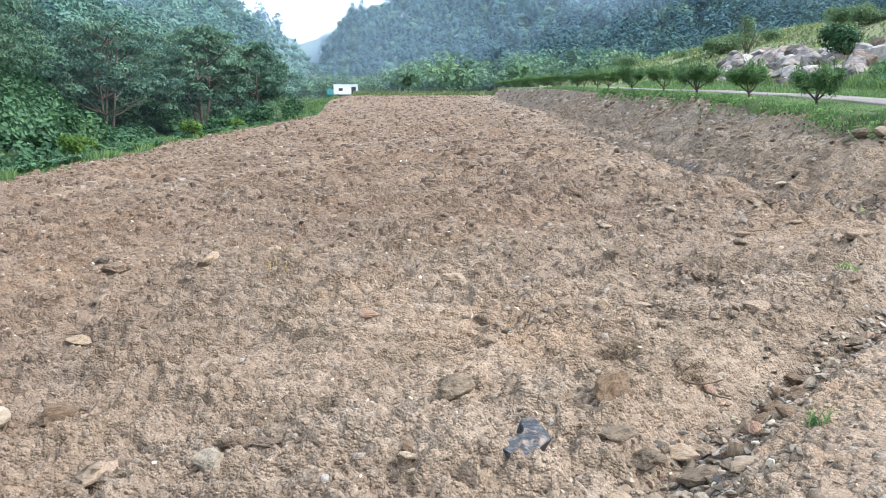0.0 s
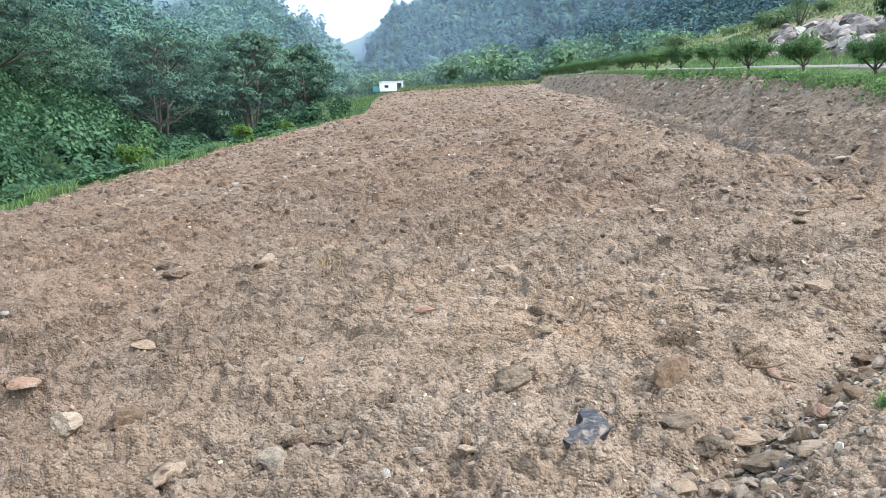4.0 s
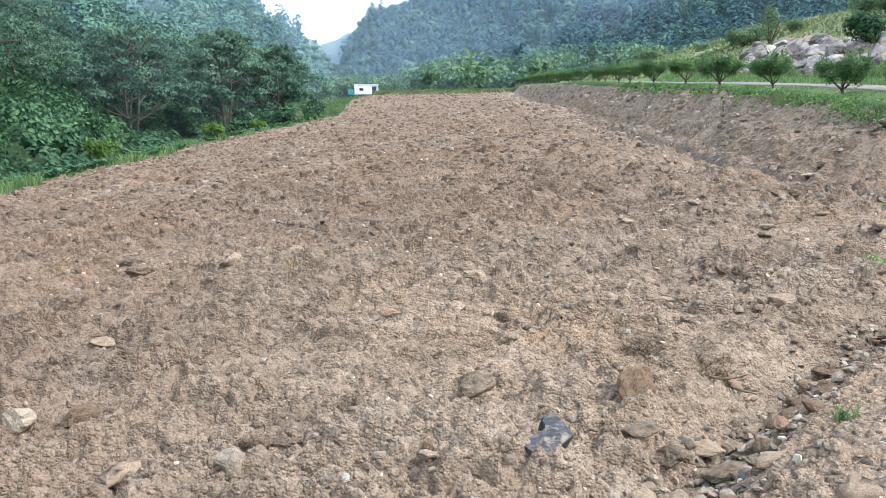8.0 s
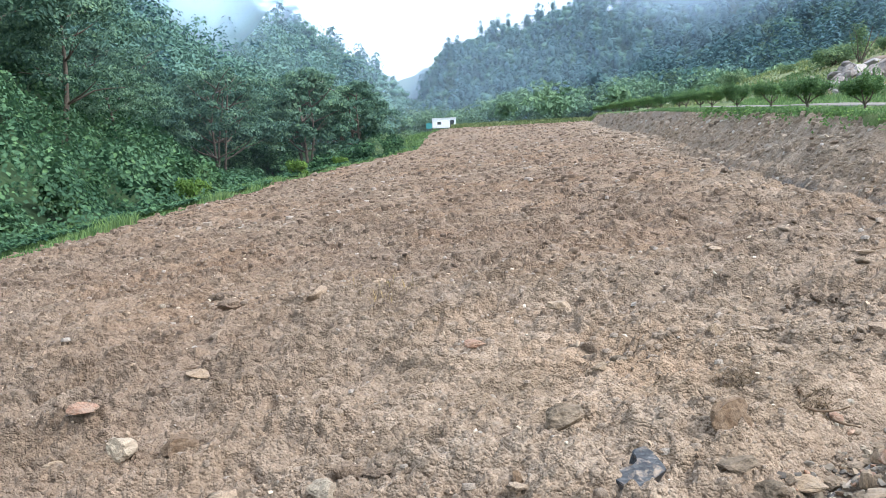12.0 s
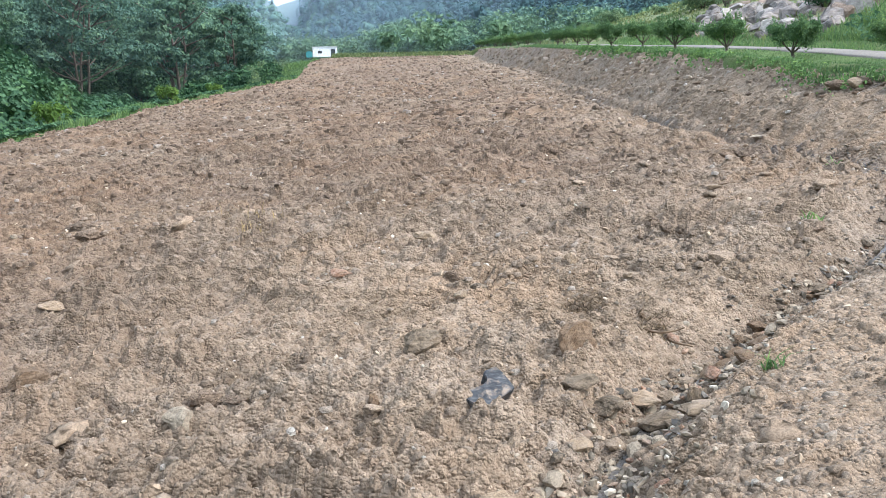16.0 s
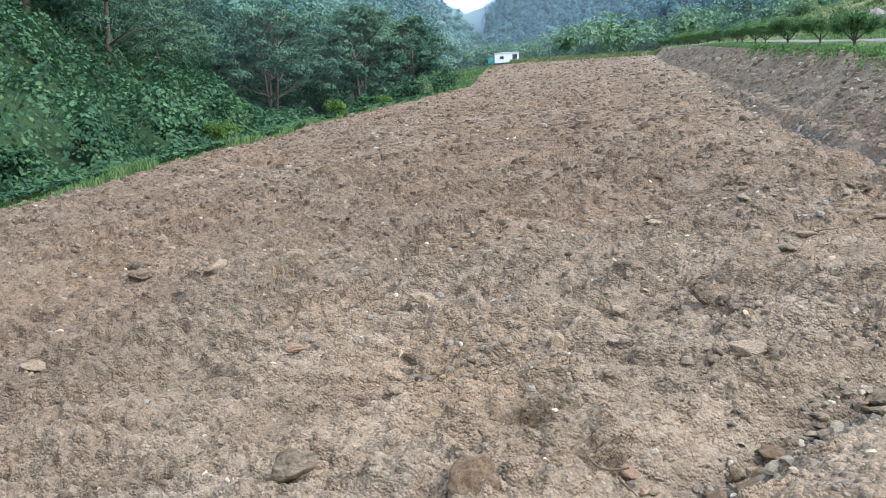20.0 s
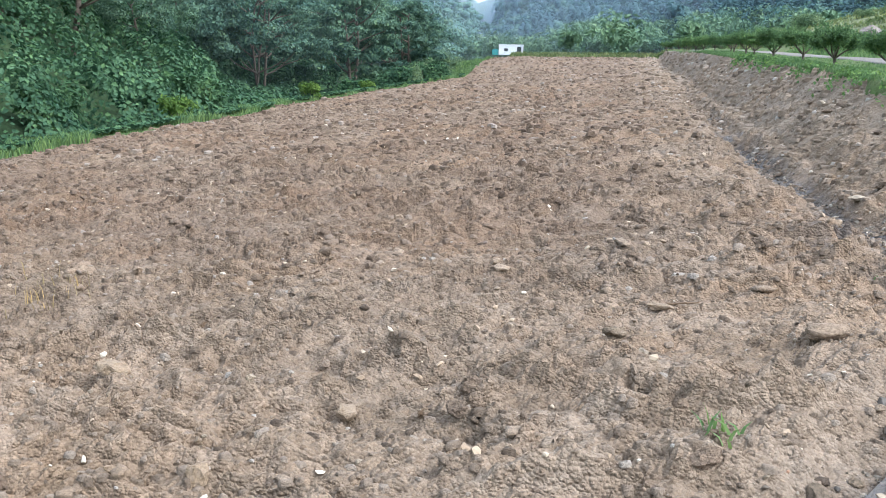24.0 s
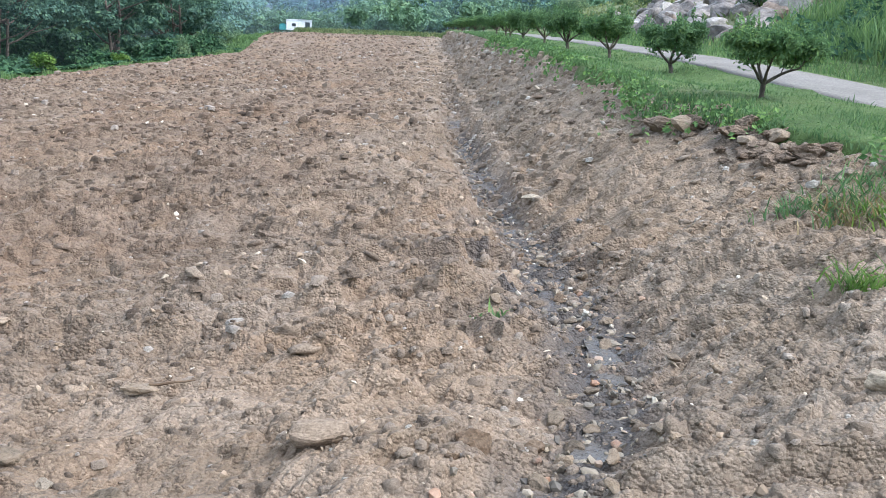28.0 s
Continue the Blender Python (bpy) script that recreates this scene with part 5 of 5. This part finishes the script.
stone("grey_stone", 0.06, 6.5, (0.17, 0.13, 0.1), STONE, 10, "weathered grey stone lying on the field", 20)
stone("dark_stone", 0.41, 5.08, (0.11, 0.08, 0.06), DARK_STONE, 11, "small dark stone on the tilled soil", 0, 0.2)
stone("dark_clod", 0.25, 5.45, (0.1, 0.08, 0.09), CLOD, 12, "small dark clod on the tilled soil", 0, 0.2, cat="clod")
stone("brown_stone", 0.3, 4.95, (0.1, 0.07, 0.06), STONE, 13, "small brown stone on the tilled soil", 30)
stone("dark_clod", 2.0, 6.68, (0.15, 0.11, 0.12), CLOD, 14, "dark wet clod standing on the field", 0, 0.2, cat="clod")
stone("dark_clod", 2.08, 6.4, (0.12, 0.08, 0.08), CLOD, 15, "dark wet clod on the field", 40, cat="clod")
stone("dark_clod", 1.9, 6.4, (0.1, 0.09, 0.07), CLOD, 16, "small dark clod on the field", 80, cat="clod")
stone("white_stone", 0.77, 6.68, (0.07, 0.06, 0.055), PALE_STONE, 17, "small white stone on the tilled soil", 10, 0.1)
stone("brown_stone", 1.1, 5.55, (0.09, 0.08, 0.1), STONE, 18, "small upright tan stone on the soil", 10, 0.15)
stone("brown_clod", 2.12, 5.4, (0.2, 0.15, 0.12), CLOD_BROWN, 19, "large crumbly brown clod near the ditch", 0, 0.35, cat="clod")
stone("dark_clod", -3.62, 8.75, (0.3, 0.2, 0.16), CLOD, 20, "dark upturned clod on the field", 20, cat="clod")
stone("dark_clod", -3.85, 9.05, (0.35, 0.16, 0.12), CLOD, 21, "dark upturned clod on the field", -10, cat="clod")
stone("grey_stone", -2.82, 6.0, (0.2, 0.12, 0.09), STONE, 22, "pale flat stone beside a dark clod", 10)
stone("dark_clod", -2.95, 5.75, (0.22, 0.18, 0.1), CLOD, 23, "dark damp clod on the field", 10, cat="clod")
stone("flat_stone", 5.37, 12.8, (0.24, 0.17, 0.07), PALE_STONE, 24, "pale flat stone at the foot of the bank", 15, 0.15)
stone("dark_clod", 5.72, 13.0, (0.34, 0.22, 0.15), CLOD, 25, "dark earth clod fallen from the bank", 0, 0.2, cat="clod")
stone("dark_clod", 3.77, 9.35, (0.14, 0.12, 0.1), CLOD, 26, "dark damp clod on the field", 0, 0.2, cat="clod")
stone("dark_clod", 4.08, 9.36, (0.14, 0.12, 0.1), CLOD, 27, "dark damp clod on the field", 50, 0.2, cat="clod")
stone("brown_stone", 1.88, 11.6, (0.2, 0.14, 0.13), BROWN_STONE, 28, "brown stone standing on the field", 10, 0.2)
stone("brown_stone", 2.93, 11.05, (0.15, 0.12, 0.1), CLOD, 29, "dark brown stone on the field", 10, 0.2)
stone("flat_stone", 2.97, 7.95, (0.17, 0.07, 0.05), STONE, 30, "thin flat stone lying on the field", 8, 0.15)
stone("dark_stone", 2.68, 7.3, (0.12, 0.1, 0.07), DARK_STONE, 31, "dark flat stone on the field", 0)
stone("dark_stone", 3.1, 7.2, (0.13, 0.09, 0.06), DARK_STONE, 32, "dark flat stone on the field", 30)
stone("brown_clod", 3.82, 7.41, (0.2, 0.14, 0.1), CLOD_BROWN, 33, "lumpy brown clod on the field", 0, 0.2, cat="clod")
stone("brown_stone", 4.4, 7.42, (0.13, 0.1, 0.12), BROWN_STONE, 34, "upright brown stone near the ditch", 0, 0.25)
stone("dark_clod", 1.99, 6.28, (0.1, 0.08, 0.08), CLOD, 36, "dark clod with straw on the field", 0, cat="clod")
stone("reddish_stone", -0.55, 5.6, (0.15, 0.09, 0.06), RED_STONE, 37, "flat orange-brown stone on the field", 0)
stone("pale_stone", 5.95, 7.4, (0.16, 0.12, 0.08), PALE_STONE, 38, "pale flat stone at the side of the bank", 0)
for k, (dx, y, s) in enumerate([(-0.35, 11.6, 0.3), (-0.3, 12.0, 0.36), (-0.4, 11.2, 0.26), (-0.5, 12.5, 0.28), (-0.3, 10.9, 0.34), (-0.25, 10.4, 0.3), (-0.3, 9.9, 0.36), (-0.7, 13.4, 0.25),
                                (-0.75, 15.4, 0.26), (-0.7, 16.8, 0.24), (-0.7, 18.2, 0.28), (-0.65, 19.8, 0.25), (-0.75, 12.9, 0.2), (-0.6, 11.5, 0.22)]):
    x = float(lip_x(np.array([y]))[0]) + dx + 0.32
    stone("bank_rock", x - 0.32, y, (s * 0.6, s * 0.4, s * 0.26), (BROWN_STONE, CLOD, CLOD)[k % 3], 60 + k, "earth-stained rock at the lip of the bank", 35 * k, 0.3, cat="rock", group="rocks along the bank lip")

g = np.random.default_rng(67)
for k in range(26):
    y = 10.9 + 2.6 * g.random()
    x = float(lip_x(np.array([y]))[0]) - 0.22 + 0.16 * g.normal()
    q = 0.12 + 0.2 * g.random() ** 1.5
    stone("earth_lump", x, y, (q * 1.1, q * 0.8, q * 0.55), (CLOD, CLOD, CLOD, STONE)[k % 4], 90 + k, "dark crumbling lump of bare earth below the grass" if k % 4 != 3 else "grey stone lodged in the bare earth bank", 40 * k, 0.25, cat="clod" if k % 4 != 3 else "stone", group="lumps along the broken lip", sub=2)
stone("brown_clod", 2.71, 6.85, (0.2, 0.15, 0.14), CLOD_BROWN, 39, "square crumbly brown clod on the field", 10, 0.3, cat="clod")
stone("grey_stone", 1.44, 6.35, (0.13, 0.1, 0.09), STONE, 40, "grey stone sunk in the field", 10, 0.3)
stone("dark_clod", 3.37, 10.2, (0.16, 0.12, 0.1), CLOD, 41, "dark damp clod on the field", 10, 0.2, cat="clod")
stone("dark_clod", 3.06, 5.95, (0.12, 0.1, 0.08), CLOD, 42, "dark wet clod beside a small weed", 10, 0.2, cat="clod")

DITCH_MATS = (STONE, PALE_STONE, PALE_STONE, BROWN_STONE, DARK_STONE, STONE, RED_STONE)
ditch_meshes = [stone_mesh("ditch_stone", 200 + k, DITCH_MATS[k % 7], 2, 8) for k in range(14)]
SORTS = {STONE: "weathered grey-brown", DARK_STONE: "dark wet", PALE_STONE: "pale", BROWN_STONE: "brown", RED_STONE: "reddish"}


def ditch_stones():
    g = np.random.default_rng(23)
    for k in range(300):
        y = 2.4 + 3.0 * g.random() if k < 150 else 6.5 + 1.2 * g.random() if k < 200 else 5.4 + 8 * g.random() ** 1.1
        off = g.normal(0, 0.16 + 0.05 * (y > 7))
        x = float(ditch_x(np.array([y]))[0]) + off
        s = (0.03 + 0.09 * g.random() ** 1.4) * (1.0 if k < 150 else 0.7)
        me = ditch_meshes[int(g.choice((4, 11, 4, 11, 0, 3)) if k >= 200 else g.integers(0, 14))]
        ob = new("ditch_stone", me)
        z = float(field_z(np.array([x]), np.array([y]))[0])
        ob.matrix_basis = pose(x, y, z + 0.12 * s, g.uniform(-25, 25), g.uniform(-25, 25), g.uniform(0, 360)) @ Matrix.Diagonal((s * g.uniform(1, 1.5), s, s * g.uniform(0.5, 0.8), 1))
        tagged(ob, SORTS[me.materials[0]] + " stone lying in the wet ditch", "stone", "stones in the ditch")


ditch_stones()


def gravel():
    g = np.random.default_rng(29)
    n = 9500
    y = 2.0 + 18 * g.random(n) ** 1.8
    x = ditch_x(y) + g.normal(0, 0.17, n) + 0.05
    s = 0.01 + 0.045 * g.random(n) ** 2.5
    keep = (y < 6) | (g.random(n) < 0.4)
    x, y, s = x[keep], y[keep], s[keep]
    v, f = chips(x, y, field_z(x, y) + 0.15 * s, s, 31)
    tagged(new("ditch_gravel", mesh_of("ditch_gravel", v, f, GRAVEL)), "small wet gravel washed along the ditch", "gravel", kind="stuff")


gravel()


def trickle():
    ys = np.arange(2.0, 13.5, 0.04)
    s = np.linspace(-1, 1, 9)
    y = np.repeat(ys[:, None], 9, 1)
    half = 0.03 + 0.1 * fbm(ys * 0.9, ys * 0, 3, 161)[:, None]
    x = ditch_x(y) + 0.03 + s[None, :] * half
    z = land(ditch_x(y), y) - 0.015 + 0 * x
    me = mesh_of("water", np.stack([x, y, z], -1).reshape(-1, 3), grid_faces(len(ys), 9), WATER, True)
    tagged(new("water", me), "thin shallow trickle of water in the ditch", "water", kind="structure")


trickle()


# ---------------------------------------------------------------- boulders and bushes above the road
def boulders():
    g = np.random.default_rng(37)
    shapes = [stone_mesh("boulder", 500 + k, (SLAB if k in (2, 5) else BOULDER_BROWN if k in (4, 6) else ROCK), 3, 13, 0.05, False, 0.25) for k in range(10)]
    for k in range(170):
        y = g.uniform(24, 43)
        x = 11.4 + 4.0 * g.random() + 0.04 * (y - 25)
        s = 0.35 + 0.6 * g.random() ** 1.6
        ob = new("boulder", shapes[k % 10])
        ob.matrix_basis = pose(x, y, at(x, y) + 0.05 * s, g.uniform(-35, 35), g.uniform(-35, 35), g.uniform(0, 360)) @ Matrix.Diagonal((s * 1.5, s * 1.1, s * 1.0, 1))
        tagged(ob, ("pale grey" if k % 10 in (2, 5) else "weathered grey") + " boulder piled on the slope above the road", "boulder", "boulders above the road")


boulders()
dark = put(bush(63, 1.15, 1.5, VINE_LEAF, 2200, 0.12, label="dark green bush growing among the boulders"), 14.3, 29.3)
thin = put(bush(64, 0.7, 2.6, PALE_LEAF, 700, 0.13, label="thin upright shrub on the meadow slope"), 17.2, 47)
crest = put(bush(65, 1.8, 1.3, PALE_LEAF, 2400, 0.15, label="pale green bushes along the hill crest"), 17.5, 52)
for k, (x, y, s) in enumerate([(19, 58, 0.9), (20.5, 52, 1.0), (18, 63, 0.8), (13.5, 66, 1.0), (22, 43, 1.3), (24, 40, 1.2), (25.5, 37, 1.3), (12, 75, 1.1), (27, 34, 1.4), (19, 55, 1.3),
                               (23, 48, 1.5), (27, 43, 1.5), (11.5, 85, 1.2), (12, 95, 1.4), (11, 105, 1.4), (16, 72, 1.4), (18, 82, 1.6), (12.4, 15, 0.55), (12.8, 17.5, 0.6), (13.6, 20, 0.6)]):
    again(crest, x, y, 40 * k, s * 0.62)


def meadow_plants():
    g = np.random.default_rng(47)
    n = 26000
    y = 14 + 70 * g.random(n) ** 1.3
    x = 11.2 + 22 * g.random(n)
    keep = fbm(x * 0.5, y * 0.5, 3, 171) > g.uniform(0.3, 0.65, n)
    x, y = x[keep], y[keep]
    z = land(x, y) + 0.5 * (fbm(x * 0.35, y * 0.35, 4, 111) - 0.5) * step(11.2, 13, x)
    ln = 0.08 + 0.22 * g.random(len(x)) ** 2
    v, f = blades(x, y, z, ln, 0.05 + 0.0016 * y, 0.8, 48)
    tagged(new("meadow_grass", mesh_of("meadow_grass", v, f, MEADOW_BLADE)), "rough yellow-green herbs and grass on the slope", "grass", kind="stuff")


meadow_plants()


def far_verge():
    g = np.random.default_rng(49)
    n = 5000
    x = g.uniform(-16, 12, n)
    y = 120.3 + 3.5 * g.random(n)
    v, f = blades(x, y, land(x, y) - 0.1, 0.15 + 0.35 * g.random(n), np.full(n, 0.16), 0.6, 50)
    tagged(new("far_verge_grass", mesh_of("far_verge_grass", v, f, MEADOW_BLADE)), "green grassy step at the far end of the field", "grass", kind="stuff")


far_verge()


# bushes and trees on the valley floor beyond the field
def valley():
    g = np.random.default_rng(43)
    vv, nn = [], []
    for k in range(430):
        y = g.uniform(126, 225) if k < 300 else g.uniform(194, 214)
        x = g.uniform(-75, 70)
        if -31 < x < -8 and y < 193:
            continue
        h = g.uniform(3.0, 6.5) + (3.0 if y > 190 else 0)
        lobes = [(g.normal(0, h * 0.22), g.normal(0, h * 0.22), h * g.uniform(0.25, 0.8), h * 0.3, h * 0.3, h * 0.2) for j in range(5)]
        p, d = crown_points(g, 150, lobes, 0.6)
        p[:, 2] = np.abs(p[:, 2])
        vv.append(p + (x, y, at(x, y))), nn.append(d + np.array([0, 0, 0.4]))
    c = np.concatenate(vv)
    v, f = leaves(c, np.concatenate(nn), np.full(len(c), 0.8), 0.65, 0.3, 44)
    tagged(new("valley_scrub", mesh_of("valley_scrub", v, f, VALLEY_LEAF)), "light green bushes on the valley floor beyond the field", "bushes", kind="stuff")


valley()


# ---------------------------------------------------------------- the larger stones of the ditch
for k, (x, y, sx, sy, sz, mat, label, turn) in enumerate([
        (1.08, 3.52, 0.12, 0.1, 0.08, PALE_STONE, "white angular stone at the edge of the ditch", 30), (1.33, 3.92, 0.15, 0.1, 0.07, STONE, "greenish grey flat stone in the ditch", 10),
        (1.22, 3.62, 0.22, 0.15, 0.1, DARK_STONE, "large dark wet stone in the ditch", 15), (1.16, 3.84, 0.17, 0.13, 0.06, STONE, "pale brown flat stone in the ditch", -20),
        (0.96, 3.66, 0.14, 0.12, 0.08, DARK_STONE, "dark stone at the side of the ditch", 40), (1.5, 3.75, 0.09, 0.07, 0.08, RED_STONE, "reddish pointed stone in the ditch", 70),
        (1.72, 4.07, 0.08, 0.07, 0.05, PALE_STONE, "small white stone in the ditch", 0), (1.38, 3.7, 0.07, 0.06, 0.12, STONE, "pinkish grey upright stone in the ditch", 0),
        (1.09, 3.17, 0.17, 0.12, 0.08, BROWN_STONE, "tan flat stone in the ditch", 25), (1.33, 3.34, 0.23, 0.15, 0.08, STONE, "large flat grey stone beside the ditch", 20),
        (1.57, 4.17, 0.13, 0.09, 0.05, STONE, "grey-green flat stone in the ditch", 5), (1.02, 3.45, 0.12, 0.1, 0.07, DARK_STONE, "dark wet stone in the ditch", 80),
        (1.3, 3.5, 0.1, 0.09, 0.05, DARK_STONE, "dark wet stone in the ditch", 100), (2.15, 4.75, 0.16, 0.12, 0.08, BROWN_STONE, "tan rounded stone in the ditch", 0),
        (2.75, 5.25, 0.2, 0.14, 0.1, DARK_STONE, "dark wet stone in the ditch", 30), (3.1, 5.5, 0.22, 0.1, 0.06, DARK_STONE, "long dark slab across the ditch", -10)]):
    stone("ditch_stone", x, y, (sx, sy, sz), mat, 600 + k, label, turn, 0.22, group="stones in the ditch")


# ---------------------------------------------------------------- single clods and pebbles of the field
def lump_mesh(name, seed, mat, jitter, smooth):
    v, f = chips(np.zeros(1), np.zeros(1), np.zeros(1), np.ones(1), seed, 0.72, 2, jitter)
    return mesh_of(name, v, f, mat, smooth)


def loose_pieces():
    g = np.random.default_rng(53)
    clod_shapes = [lump_mesh("clod", 700 + k, CLOD_TONES[k % 3], 0.085, True) for k in range(12)]
    pebble_shapes = [lump_mesh("pebble", 740 + k, (STONE, PALE_STONE, STONE, PALE_STONE, BROWN_STONE)[k % 5], 0.05, False) for k in range(10)]
    for name, shapes, count, s0, s1, rise in (("clod", clod_shapes, 290, 0.045, 0.14, -0.06), ("pebble", pebble_shapes, 290, 0.02, 0.06, 0.12)):
        x, y = spread(g, 2.4, 11.5, 1600, 0.45)
        clear_of = np.array([(0.34, 3.5), (0.03, 4.12), (0.85, 4.12), (-1.12, 3.6), (-2.62, 4.42), (1.2, 3.6)])
        far = np.min(np.hypot(x[:, None] - clear_of[:, 0], y[:, None] - clear_of[:, 1]), axis=1) > 0.26
        x, y = x[far][:count], y[far][:count]
        z = field_z(x, y)
        for k in range(len(x)):
            s = s0 + (s1 - s0) * g.random() ** 2.4
            ob = new(name, shapes[int(g.integers(0, len(shapes)))])
            ob.parent = FIELD
            ob.matrix_basis = pose(x[k], y[k], z[k] + rise * s, g.uniform(-15, 15), g.uniform(-15, 15), g.uniform(0, 360)) @ Matrix.Diagonal((s * g.uniform(0.9, 1.5), s, s * 0.85, 1))


CLOD_TONES = (CLOD_BROWN, CLOD_BROWN, tinted("tan_clod", (0.269, 0.210, 0.155), (0.395, 0.319, 0.239), 2.5, 0.95, 0.05, 9.0))
loose_pieces()
